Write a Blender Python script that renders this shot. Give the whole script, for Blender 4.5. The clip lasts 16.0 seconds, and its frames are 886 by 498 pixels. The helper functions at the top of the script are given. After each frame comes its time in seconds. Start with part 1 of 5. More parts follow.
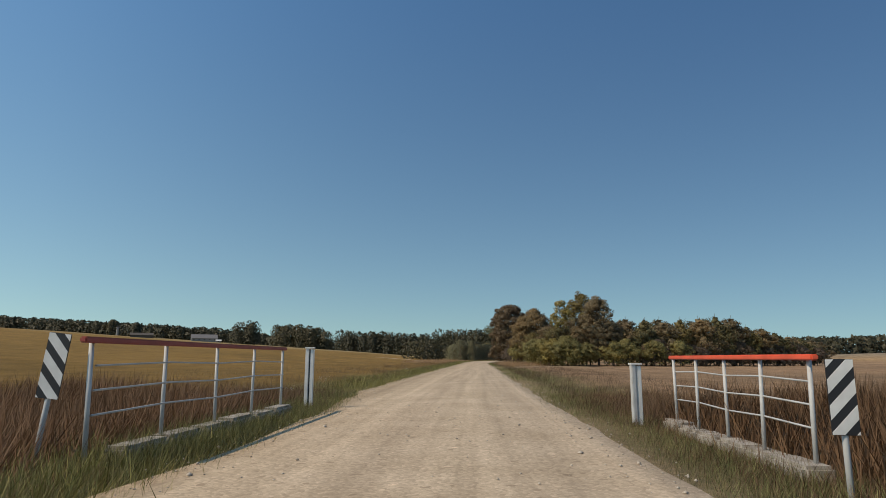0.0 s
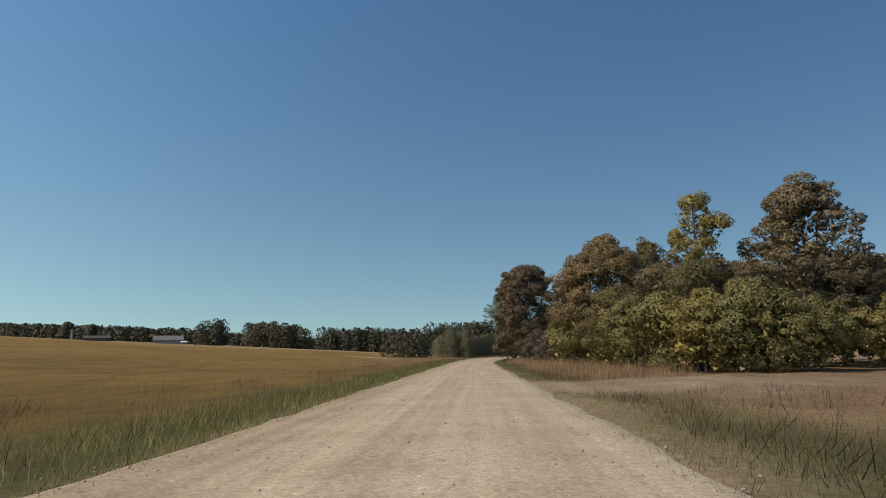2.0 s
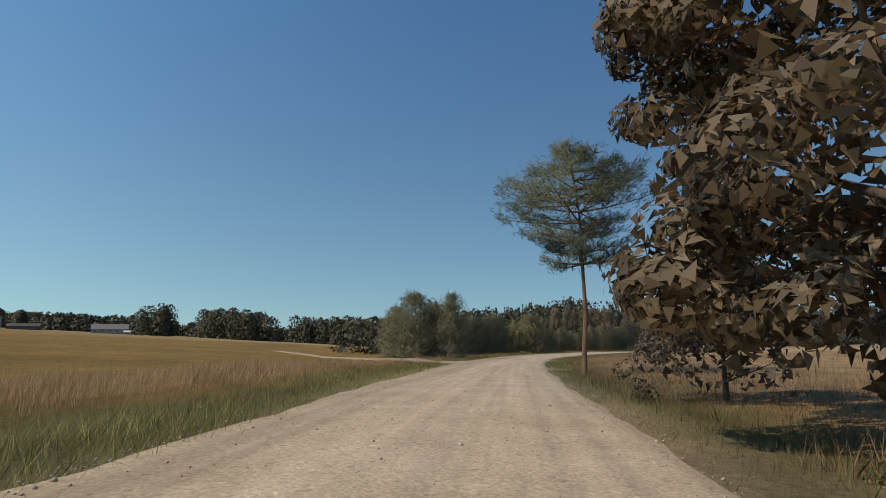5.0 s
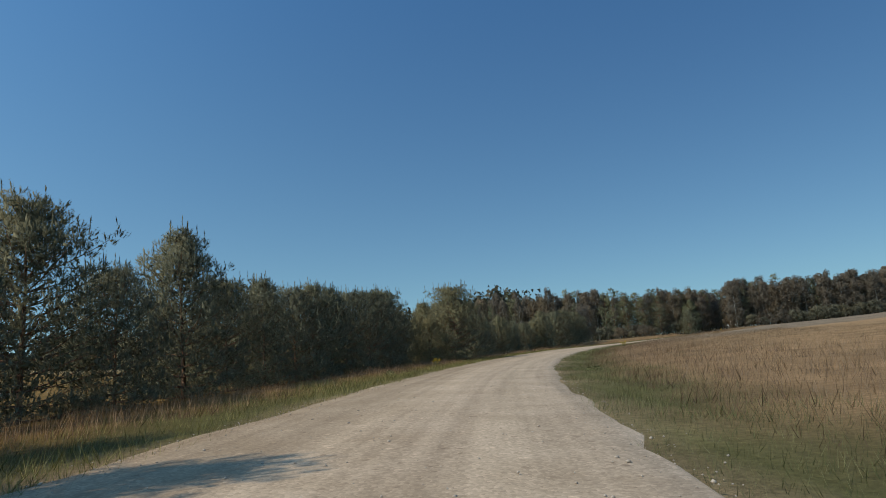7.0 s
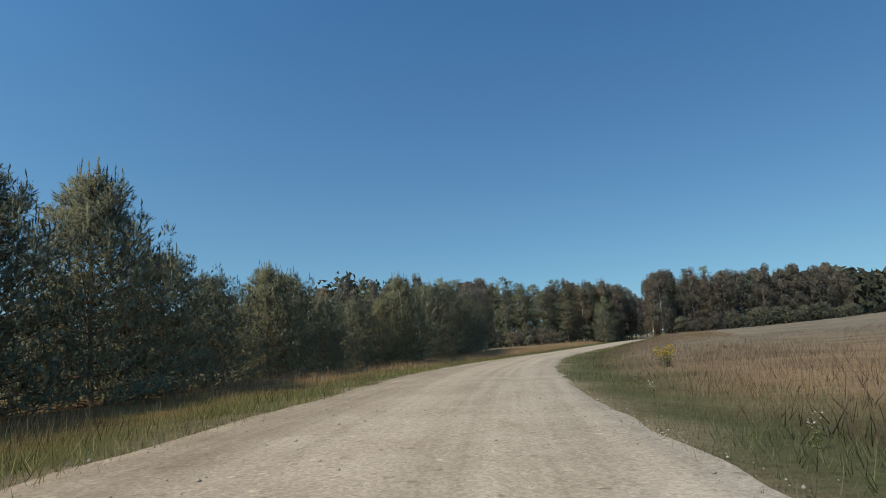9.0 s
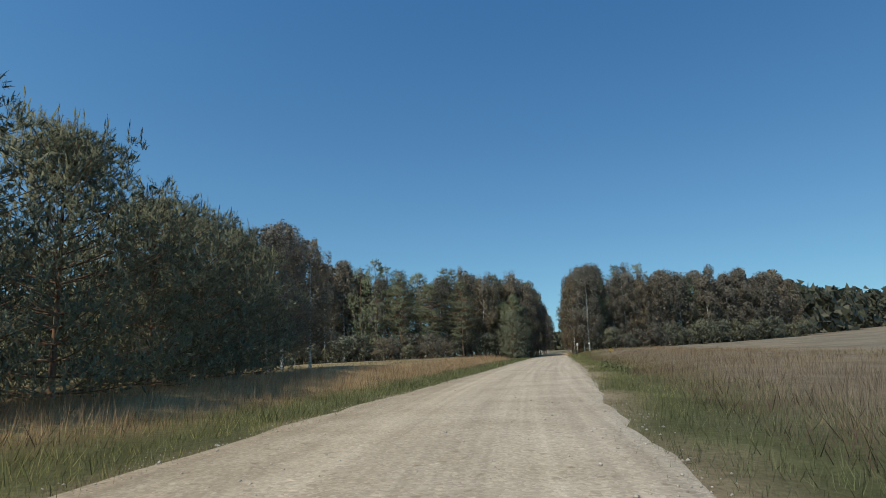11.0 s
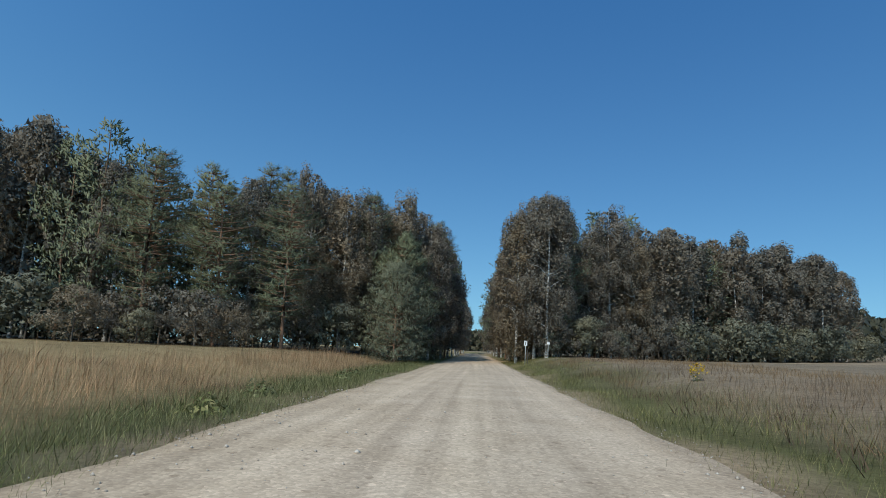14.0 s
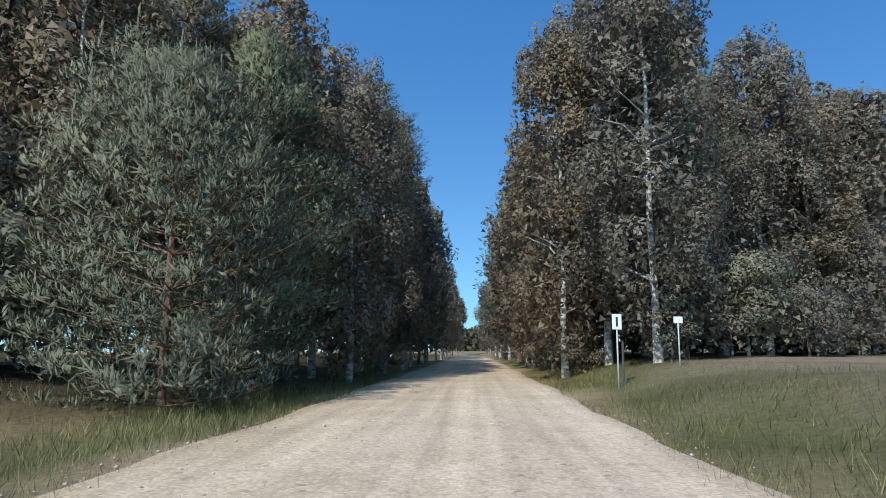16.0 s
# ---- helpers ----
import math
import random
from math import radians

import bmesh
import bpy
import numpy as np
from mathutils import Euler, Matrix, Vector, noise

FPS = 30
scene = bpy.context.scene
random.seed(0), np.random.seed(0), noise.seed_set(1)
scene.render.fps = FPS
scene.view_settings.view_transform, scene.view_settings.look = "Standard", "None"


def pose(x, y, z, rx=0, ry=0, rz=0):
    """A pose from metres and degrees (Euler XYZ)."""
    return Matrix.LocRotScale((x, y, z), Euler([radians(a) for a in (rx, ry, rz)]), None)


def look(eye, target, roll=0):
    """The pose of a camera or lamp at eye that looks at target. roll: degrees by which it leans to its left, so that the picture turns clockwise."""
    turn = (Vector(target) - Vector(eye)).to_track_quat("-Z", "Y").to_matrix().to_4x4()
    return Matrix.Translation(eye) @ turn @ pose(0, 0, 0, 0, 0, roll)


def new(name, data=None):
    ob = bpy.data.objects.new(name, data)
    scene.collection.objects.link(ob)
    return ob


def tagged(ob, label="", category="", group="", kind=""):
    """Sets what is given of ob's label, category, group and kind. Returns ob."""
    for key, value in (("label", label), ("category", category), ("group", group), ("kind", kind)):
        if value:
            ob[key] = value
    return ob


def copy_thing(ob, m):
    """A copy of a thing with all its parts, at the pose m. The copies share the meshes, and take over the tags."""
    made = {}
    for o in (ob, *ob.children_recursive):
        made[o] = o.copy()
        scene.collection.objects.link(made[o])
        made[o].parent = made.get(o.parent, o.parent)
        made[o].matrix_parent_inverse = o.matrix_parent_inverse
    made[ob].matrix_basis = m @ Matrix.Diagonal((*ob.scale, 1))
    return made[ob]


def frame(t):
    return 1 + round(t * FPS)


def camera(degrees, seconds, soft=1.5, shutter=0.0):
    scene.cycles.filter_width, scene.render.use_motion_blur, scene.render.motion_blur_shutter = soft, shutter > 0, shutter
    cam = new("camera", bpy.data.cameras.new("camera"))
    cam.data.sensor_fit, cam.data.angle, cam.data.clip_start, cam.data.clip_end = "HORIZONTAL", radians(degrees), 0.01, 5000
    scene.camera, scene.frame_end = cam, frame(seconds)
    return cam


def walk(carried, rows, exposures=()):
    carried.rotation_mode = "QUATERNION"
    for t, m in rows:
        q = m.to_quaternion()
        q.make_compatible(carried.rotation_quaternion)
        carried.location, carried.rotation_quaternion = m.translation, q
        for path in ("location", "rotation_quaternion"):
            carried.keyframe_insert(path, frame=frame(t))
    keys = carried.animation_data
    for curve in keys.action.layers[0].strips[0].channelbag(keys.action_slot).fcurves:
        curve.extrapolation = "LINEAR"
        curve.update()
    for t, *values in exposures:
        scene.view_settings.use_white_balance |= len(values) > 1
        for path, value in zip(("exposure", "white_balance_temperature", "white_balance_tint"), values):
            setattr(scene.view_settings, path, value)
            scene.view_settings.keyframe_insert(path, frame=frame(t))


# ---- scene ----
cam = camera(73.0, 16.0, soft=0.9)
PATH = [
    (0, (6.151, 4.343, 1.2), (6.017, 6.306, 1.558), 0.3),
    (0.5, (5.748, 19.77, 1.2), (5.597, 21.734, 1.547), 0.2),
    (1, (5.597, 35.871, 1.2), (5.478, 37.841, 1.525), -0.4),
    (1.5, (5.47, 52.943, 1.2), (5.335, 54.911, 1.53), -1.8),
    (2, (5.478, 68.196, 1.2), (5.361, 70.162, 1.548), -1.2),
    (2.5, (5.405, 82.166, 1.2), (5.27, 84.133, 1.535), -1.7),
    (3, (5.261, 97.991, 1.2), (5.129, 99.957, 1.542), -2.1),
    (3.5, (5.048, 114.019, 1.2), (4.904, 115.985, 1.539), -1.7),
    (4, (4.857, 127.832, 1.2), (4.706, 129.798, 1.536), -1.0),
    (4.2, (4.833, 133.232, 1.2), (4.698, 135.2, 1.534), -0.3),
    (6.3, (7.468, 194.677, 1.2), (7.483, 196.65, 1.529), -4.8),
    (6.5, (7.97, 200.946, 1.2), (8.028, 202.918, 1.531), -5.8),
    (7, (9.833, 217.319, 1.2), (9.991, 219.283, 1.543), -5.2),
    (7.5, (12.334, 233.809, 1.2), (12.568, 235.765, 1.542), -4.5),
    (8, (16.098, 251.44, 1.2), (16.465, 253.376, 1.542), -3.9),
    (8.5, (20.762, 267.769, 1.2), (21.245, 269.68, 1.542), -4.4),
    (9, (25.508, 281.667, 1.2), (26.085, 283.552, 1.533), -4.5),
    (9.5, (30.187, 293.734, 1.2), (30.831, 295.599, 1.533), -4.0),
    (10, (35.264, 305.139, 1.2), (36.012, 306.965, 1.525), -4.1),
    (10.2, (37.295, 309.198, 1.2), (38.079, 311.008, 1.532), -3.8),
    (12.3, (60.632, 345.138, 1.2), (61.718, 346.783, 1.539), 0.4),
    (12.5, (62.93, 348.172, 1.2), (64.029, 349.808, 1.538), 1.3),
    (13, (68.454, 355.363, 1.2), (69.561, 356.994, 1.543), 2.0),
    (13.5, (74.8, 363.538, 1.2), (75.915, 365.163, 1.539), 2.9),
    (14, (80.193, 370.369, 1.2), (81.323, 371.986, 1.53), 2.3),
    (14.5, (85.549, 377.135, 1.2), (86.671, 378.757, 1.535), 0.8),
    (15, (91.879, 385.039, 1.2), (93.033, 386.64, 1.52), 0.4),
    (15.5, (97.445, 391.933, 1.2), (98.607, 393.53, 1.52), 0.3),
    (16, (102.964, 398.679, 1.2), (104.113, 400.281, 1.535), -0.2),
]
walk(cam, [(t, look(eye, target, roll)) for t, eye, target, roll in PATH],
     [(0, -0.05, 7700, 14), (4.2, -0.05, 7500, 14), (7, -0.08, 6750, 9), (10, 0.15, 6500, 6), (12.5, 0.13, 6200, 3), (14.5, 0.18, 5900, 6), (16, 0.64, 5800, 8)])
# ---------------------------------------------------------------- world, sun
SUN_EL, SUN_AZ = 46.5, 243.0          # degrees; azimuth clockwise from +y
world = bpy.data.worlds.new("world")
scene.world = world
world.use_nodes = True
wn = world.node_tree
sky = wn.nodes.new("ShaderNodeTexSky")
sky.sky_type = "NISHITA"
sky.sun_disc = False
sky.sun_elevation, sky.sun_rotation = radians(SUN_EL), radians(SUN_AZ)
sky.altitude = 300.0
sky.air_density, sky.dust_density, sky.ozone_density = 1.0, 1.0, 1.2
sky_dir = wn.nodes.new("ShaderNodeTexCoord").outputs["Generated"]
look_up = wn.nodes.new("ShaderNodeVectorMath")
look_up.operation = "ADD"
look_up.inputs[1].default_value = (0, 0, 0.08)
even_out = wn.nodes.new("ShaderNodeVectorMath")
even_out.operation = "NORMALIZE"
wn.links.new(sky_dir, look_up.inputs[0])
wn.links.new(look_up.outputs["Vector"], even_out.inputs[0])
wn.links.new(even_out.outputs["Vector"], sky.inputs["Vector"])


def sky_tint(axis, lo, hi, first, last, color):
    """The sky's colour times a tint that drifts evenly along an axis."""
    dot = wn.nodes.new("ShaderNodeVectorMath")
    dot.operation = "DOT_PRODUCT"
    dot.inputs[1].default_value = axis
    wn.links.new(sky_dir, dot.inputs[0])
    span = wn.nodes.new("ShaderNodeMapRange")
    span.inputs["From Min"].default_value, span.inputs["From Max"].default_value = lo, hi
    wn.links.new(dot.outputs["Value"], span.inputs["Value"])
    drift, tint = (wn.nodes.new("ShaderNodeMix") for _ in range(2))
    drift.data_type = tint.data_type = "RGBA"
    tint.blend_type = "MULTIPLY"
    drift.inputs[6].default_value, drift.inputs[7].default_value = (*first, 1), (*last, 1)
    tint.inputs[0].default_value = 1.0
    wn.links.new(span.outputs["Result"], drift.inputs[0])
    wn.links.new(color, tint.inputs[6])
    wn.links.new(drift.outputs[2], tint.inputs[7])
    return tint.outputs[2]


# light put into the sky's colour: bluer overhead, brighter sunward, dimmer opposite
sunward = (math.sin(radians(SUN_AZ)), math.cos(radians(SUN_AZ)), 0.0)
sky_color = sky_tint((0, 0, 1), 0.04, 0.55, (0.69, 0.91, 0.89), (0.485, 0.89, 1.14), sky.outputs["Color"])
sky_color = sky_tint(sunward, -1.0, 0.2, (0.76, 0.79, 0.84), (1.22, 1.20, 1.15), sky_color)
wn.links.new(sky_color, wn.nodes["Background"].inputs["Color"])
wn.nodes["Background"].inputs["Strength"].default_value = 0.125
sun = new("sun", bpy.data.lights.new("sun", "SUN"))
sun.data.energy, sun.data.angle, sun.data.color = 2.9, radians(0.6), (1.0, 0.88, 0.72)
_a, _e = radians(SUN_AZ), radians(SUN_EL)
sun.matrix_world = look((0, 0, 60), (-40 * math.sin(_a) * math.cos(_e), -40 * math.cos(_a) * math.cos(_e), 60 - 40 * math.sin(_e)))


# ---------------------------------------------------------------- materials
def nodes_of(name):
    m = bpy.data.materials.new(name)
    m.use_nodes = True
    return m, m.node_tree, m.node_tree.nodes["Principled BSDF"]


def noise_node(nt, scale, detail=4.0, rough=0.55, coords="Object", stretch=None):
    tc = nt.nodes.new("ShaderNodeTexCoord")
    out = tc.outputs[coords]
    if stretch:
        mp = nt.nodes.new("ShaderNodeMapping")
        mp.inputs["Scale"].default_value = stretch
        nt.links.new(out, mp.inputs["Vector"])
        out = mp.outputs["Vector"]
    n = nt.nodes.new("ShaderNodeTexNoise")
    n.inputs["Scale"].default_value, n.inputs["Detail"].default_value, n.inputs["Roughness"].default_value = scale, detail, rough
    nt.links.new(out, n.inputs["Vector"])
    return n.outputs["Fac"]


def ramp_node(nt, fac, stops):
    r = nt.nodes.new("ShaderNodeValToRGB")
    while len(r.color_ramp.elements) < len(stops):
        r.color_ramp.elements.new(0.5)
    for el, (p, c) in zip(r.color_ramp.elements, stops):
        el.position, el.color = p, (*c, 1)
    nt.links.new(fac, r.inputs["Fac"])
    return r.outputs["Color"]


def mix_node(nt, fac, a, b, mode="MIX"):
    n = nt.nodes.new("ShaderNodeMix")
    n.data_type, n.blend_type = "RGBA", mode
    for sock, v in ((n.inputs[0], fac), (n.inputs[6], a), (n.inputs[7], b)):
        if isinstance(v, (float, int)):
            sock.default_value = v
        elif isinstance(v, tuple):
            sock.default_value = (*v, 1)
        else:
            nt.links.new(v, sock)
    return n.outputs[2]


def bump_node(nt, bsdf, height, strength, distance):
    b = nt.nodes.new("ShaderNodeBump")
    b.inputs["Strength"].default_value, b.inputs["Distance"].default_value = strength, distance
    nt.links.new(height, b.inputs["Height"])
    nt.links.new(b.outputs["Normal"], bsdf.inputs["Normal"])


def leaf_material(name, dark, mid, light, rough=0.55, through_light=0.25, even=0.45):
    """Foliage: each leaf takes its own tone, and big patches of the crown drift in tone."""
    m, nt, bsdf = nodes_of(name)
    geo = nt.nodes.new("ShaderNodeNewGeometry")
    dark, light = (tuple(even * m_ + (1 - even) * q for m_, q in zip(mid, end)) for end in (dark, light))
    col = ramp_node(nt, geo.outputs["Random Per Island"], [(0.0, dark), (0.5, mid), (1.0, light)])
    info = nt.nodes.new("ShaderNodeObjectInfo")
    big = noise_node(nt, 0.55, 2.0)
    shade = ramp_node(nt, big, [(0.3, (0.68, 0.66, 0.62)), (0.7, (1.25, 1.2, 1.15))])
    col = mix_node(nt, 1.0, col, shade, "MULTIPLY")
    tone = ramp_node(nt, info.outputs["Random"], [(0.0, (0.8, 0.84, 0.85)), (0.5, (1.0, 1.0, 1.0)), (1.0, (1.2, 1.1, 0.92))])
    col = mix_node(nt, 1.0, col, tone, "MULTIPLY")
    nt.links.new(col, bsdf.inputs["Base Color"])
    bsdf.inputs["Roughness"].default_value = rough
    bsdf.inputs["Specular IOR Level"].default_value = 0.35
    tr = nt.nodes.new("ShaderNodeBsdfTranslucent")
    nt.links.new(col, tr.inputs["Color"])
    mx = nt.nodes.new("ShaderNodeMixShader")
    mx.inputs[0].default_value = through_light
    nt.links.new(bsdf.outputs[0], mx.inputs[1])
    nt.links.new(tr.outputs[0], mx.inputs[2])
    nt.links.new(mx.outputs[0], nt.nodes["Material Output"].inputs["Surface"])
    return m


def bark_material(name, dark, light, scale=6.0, stretch=(1, 1, 0.2)):
    m, nt, bsdf = nodes_of(name)
    n = noise_node(nt, scale, 6.0, 0.65, stretch=stretch)
    nt.links.new(ramp_node(nt, n, [(0.35, dark), (0.65, light)]), bsdf.inputs["Base Color"])
    bsdf.inputs["Roughness"].default_value = 0.9
    bump_node(nt, bsdf, n, 0.6, 0.03)
    return m


def paint_material(name, color, wear, amount=0.5, rough=0.5, metal=0.0):
    m, nt, bsdf = nodes_of(name)
    n = noise_node(nt, 14.0, 6.0, 0.7)
    lo = 0.78 - 0.3 * amount
    w = ramp_node(nt, n, [(lo, (0, 0, 0)), (lo + 0.12, (1, 1, 1))])
    soft = noise_node(nt, 3.0, 3.0)
    base = mix_node(nt, 1.0, color, ramp_node(nt, soft, [(0.3, (0.8, 0.8, 0.8)), (0.7, (1.1, 1.1, 1.1))]), "MULTIPLY")
    nt.links.new(mix_node(nt, w, base, wear), bsdf.inputs["Base Color"])
    bsdf.inputs["Roughness"].default_value, bsdf.inputs["Metallic"].default_value = rough, metal
    bump_node(nt, bsdf, n, 0.2, 0.004)
    return m


def ground_material():
    """Fields and verges: the colour of what grows comes from the sheet's own attribute, broken up at three scales."""
    m, nt, bsdf = nodes_of("field_ground")
    att = nt.nodes.new("ShaderNodeAttribute")
    att.attribute_name = "growth"
    far = noise_node(nt, 0.035, 4.0)
    midn = noise_node(nt, 0.5, 5.0, 0.65, stretch=(1.0, 0.35, 1.0))
    fine = noise_node(nt, 7.0, 6.0, 0.75)
    c = mix_node(nt, 1.0, att.outputs["Color"], ramp_node(nt, far, [(0.3, (0.78, 0.8, 0.8)), (0.7, (1.2, 1.16, 1.1))]), "MULTIPLY")
    c = mix_node(nt, 1.0, c, ramp_node(nt, midn, [(0.3, (0.72, 0.7, 0.66)), (0.7, (1.25, 1.22, 1.18))]), "MULTIPLY")
    c = mix_node(nt, 1.0, c, ramp_node(nt, fine, [(0.25, (0.55, 0.55, 0.5)), (0.75, (1.4, 1.38, 1.3))]), "MULTIPLY")
    nt.links.new(c, bsdf.inputs["Base Color"])
    bsdf.inputs["Roughness"].default_value = 0.95
    bsdf.inputs["Specular IOR Level"].default_value = 0.1
    bump_node(nt, bsdf, fine, 0.9, 0.15)
    return m


def gravel_material(name="gravel_road", warm=(0.47, 0.365, 0.25), pale=(0.60, 0.48, 0.345)):
    m, nt, bsdf = nodes_of(name)
    tc = nt.nodes.new("ShaderNodeTexCoord")
    vor = nt.nodes.new("ShaderNodeTexVoronoi")
    vor.inputs["Scale"].default_value = 26.0
    nt.links.new(tc.outputs["Object"], vor.inputs["Vector"])
    vor2 = nt.nodes.new("ShaderNodeTexVoronoi")
    vor2.inputs["Scale"].default_value = 13.0
    nt.links.new(tc.outputs["Object"], vor2.inputs["Vector"])
    patch = noise_node(nt, 0.6, 5.0, 0.6)
    fine = noise_node(nt, 60.0, 4.0, 0.7)
    # wheel tracks run along the road: across it the attribute "across" gives metres from the centre
    att = nt.nodes.new("ShaderNodeAttribute")
    att.attribute_name = "across"
    comb = nt.nodes.new("ShaderNodeMath")
    comb.operation = "MULTIPLY_ADD"
    comb.inputs[1].default_value, comb.inputs[2].default_value = 0.13, 0.5
    wob = nt.nodes.new("ShaderNodeMath")
    wob.operation = "MULTIPLY_ADD"
    wob.inputs[1].default_value = 0.5
    nt.links.new(noise_node(nt, 0.25, 2.0), wob.inputs[0])
    nt.links.new(att.outputs["Fac"], wob.inputs[2])
    nt.links.new(wob.outputs[0], comb.inputs[0])
    track = ramp_node(nt, comb.outputs[0], [(0.08, (0.8, 0.78, 0.75)), (0.26, (1.05, 1.04, 1.03)), (0.40, (0.93, 0.92, 0.92)), (0.52, (1.03, 1.03, 1.03)), (0.66, (0.92, 0.92, 0.93)), (0.78, (1.05, 1.05, 1.06)), (0.97, (0.8, 0.75, 0.70))])
    run = nt.nodes.new("ShaderNodeAttribute")
    run.attribute_name = "run"
    xyz = nt.nodes.new("ShaderNodeCombineXYZ")
    nt.links.new(att.outputs["Fac"], xyz.inputs[0])
    nt.links.new(run.outputs["Fac"], xyz.inputs[1])
    lane = nt.nodes.new("ShaderNodeMapping")
    lane.inputs["Scale"].default_value = (3.2, 0.06, 1.0)
    nt.links.new(xyz.outputs[0], lane.inputs["Vector"])
    streak = nt.nodes.new("ShaderNodeTexNoise")
    streak.inputs["Scale"].default_value, streak.inputs["Detail"].default_value = 1.0, 5.0
    nt.links.new(lane.outputs[0], streak.inputs["Vector"])
    c = ramp_node(nt, patch, [(0.3, warm), (0.7, pale)])
    c = mix_node(nt, 1.0, c, ramp_node(nt, streak.outputs["Fac"], [(0.3, (0.84, 0.83, 0.82)), (0.7, (1.12, 1.12, 1.12))]), "MULTIPLY")
    c = mix_node(nt, 1.0, c, track, "MULTIPLY")
    c = mix_node(nt, 1.0, c, ramp_node(nt, vor2.outputs["Color"], [(0.06, (0.72, 0.70, 0.68)), (0.16, (1.0, 1.0, 1.0)), (0.86, (1.0, 1.0, 1.0)), (0.96, (1.28, 1.28, 1.28))]), "MULTIPLY")
    c = mix_node(nt, 0.42, c, ramp_node(nt, vor.outputs["Color"], [(0.1, (0.55, 0.52, 0.5)), (0.6, (1.05, 1.03, 1.0)), (0.95, (1.5, 1.5, 1.5))]), "MULTIPLY")
    c = mix_node(nt, 0.45, c, ramp_node(nt, fine, [(0.3, (0.7, 0.7, 0.7)), (0.7, (1.2, 1.2, 1.2))]), "MULTIPLY")
    nt.links.new(c, bsdf.inputs["Base Color"])
    bsdf.inputs["Roughness"].default_value = 0.95
    bsdf.inputs["Specular IOR Level"].default_value = 0.15
    h = nt.nodes.new("ShaderNodeMath")
    h.operation = "MULTIPLY_ADD"
    h.inputs[1].default_value = -0.6
    nt.links.new(vor.outputs["Distance"], h.inputs[0])
    nt.links.new(patch, h.inputs[2])
    bump_node(nt, bsdf, h.outputs[0], 0.35, 0.015)
    return m


M_GROUND = ground_material()
M_GRAVEL = gravel_material()
M_TRACK = gravel_material("dirt_track", (0.36, 0.28, 0.20), (0.48, 0.39, 0.29))
M_BARK = bark_material("brown_bark", (0.05, 0.04, 0.032), (0.16, 0.13, 0.1))
M_PINE_BARK = bark_material("pine_bark", (0.09, 0.055, 0.035), (0.30, 0.17, 0.10))
M_BIRCH_BARK = bark_material("birch_bark", (0.10, 0.09, 0.08), (0.70, 0.68, 0.63), 3.0, (1, 1, 2.2))
M_LEAF_MAPLE = leaf_material("maple_leaves", (0.074, 0.058, 0.041), (0.156, 0.120, 0.082), (0.288, 0.228, 0.150), 0.55, 0.32)
M_LEAF_OLIVE = leaf_material("olive_leaves", (0.072, 0.064, 0.026), (0.186, 0.166, 0.074), (0.324, 0.282, 0.144), 0.55, 0.32)
M_LEAF_LIME = leaf_material("yellow_green_leaves", (0.125, 0.116, 0.043), (0.275, 0.250, 0.096), (0.438, 0.400, 0.181), 0.55, 0.32)
M_LEAF_BROWN = leaf_material("dull_brown_leaves", (0.096, 0.074, 0.044), (0.228, 0.178, 0.102), (0.396, 0.324, 0.198), 0.55, 0.32)
M_LEAF_PURPLE = leaf_material("dull_purple_leaves", (0.078, 0.060, 0.048), (0.168, 0.132, 0.102), (0.288, 0.222, 0.174), 0.55, 0.32)
M_LEAF_BIRCH = leaf_material("birch_leaves", (0.10, 0.088, 0.072), (0.22, 0.195, 0.155), (0.38, 0.34, 0.275), 0.6, 0.38)
M_LEAF_GREY = leaf_material("grey_green_leaves", (0.095, 0.098, 0.072), (0.205, 0.21, 0.155), (0.36, 0.36, 0.27), 0.6, 0.35)
M_NEEDLE = leaf_material("pine_needles", (0.107, 0.116, 0.075), (0.205, 0.215, 0.139), (0.354, 0.360, 0.244), 0.65, 0.28)
M_NEEDLE_OLD = leaf_material("old_pine_needles", (0.103, 0.122, 0.075), (0.196, 0.226, 0.139), (0.345, 0.380, 0.244), 0.65, 0.28)
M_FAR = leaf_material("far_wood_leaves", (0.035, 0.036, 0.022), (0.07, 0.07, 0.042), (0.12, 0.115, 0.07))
M_GRASS = leaf_material("green_grass", (0.072, 0.088, 0.03), (0.19, 0.215, 0.08), (0.40, 0.375, 0.19), 0.65, 0.3, 0.1)
M_TALL = leaf_material("tall_pinkish_dry_grass", (0.258, 0.178, 0.115), (0.402, 0.293, 0.193), (0.523, 0.402, 0.280), 0.75, 0.3, 0.2)
M_DRY = leaf_material("dry_grass", (0.129, 0.087, 0.046), (0.258, 0.184, 0.101), (0.414, 0.331, 0.202), 0.7, 0.25)
M_WEED = leaf_material("brown_weeds", (0.088, 0.056, 0.032), (0.160, 0.104, 0.068), (0.248, 0.176, 0.120), 0.7, 0.25)
M_YELLOW = leaf_material("yellow_flowers", (0.35, 0.25, 0.02), (0.55, 0.40, 0.03), (0.7, 0.55, 0.08), 0.7, 0.2)
M_WHITE_FLOWER = leaf_material("white_flowers", (0.5, 0.5, 0.45), (0.65, 0.65, 0.6), (0.8, 0.8, 0.78), 0.7, 0.2)
M_STONE = bark_material("loose_stones", (0.30, 0.25, 0.19), (0.58, 0.51, 0.42), 8.0, (1, 1, 1))
M_GALV = paint_material("weathered_grey_paint", (0.50, 0.51, 0.50), (0.28, 0.22, 0.16), 0.45, 0.55)
M_RED = paint_material("faded_red_paint", (0.33, 0.06, 0.045), (0.30, 0.16, 0.11), 0.35, 0.5)
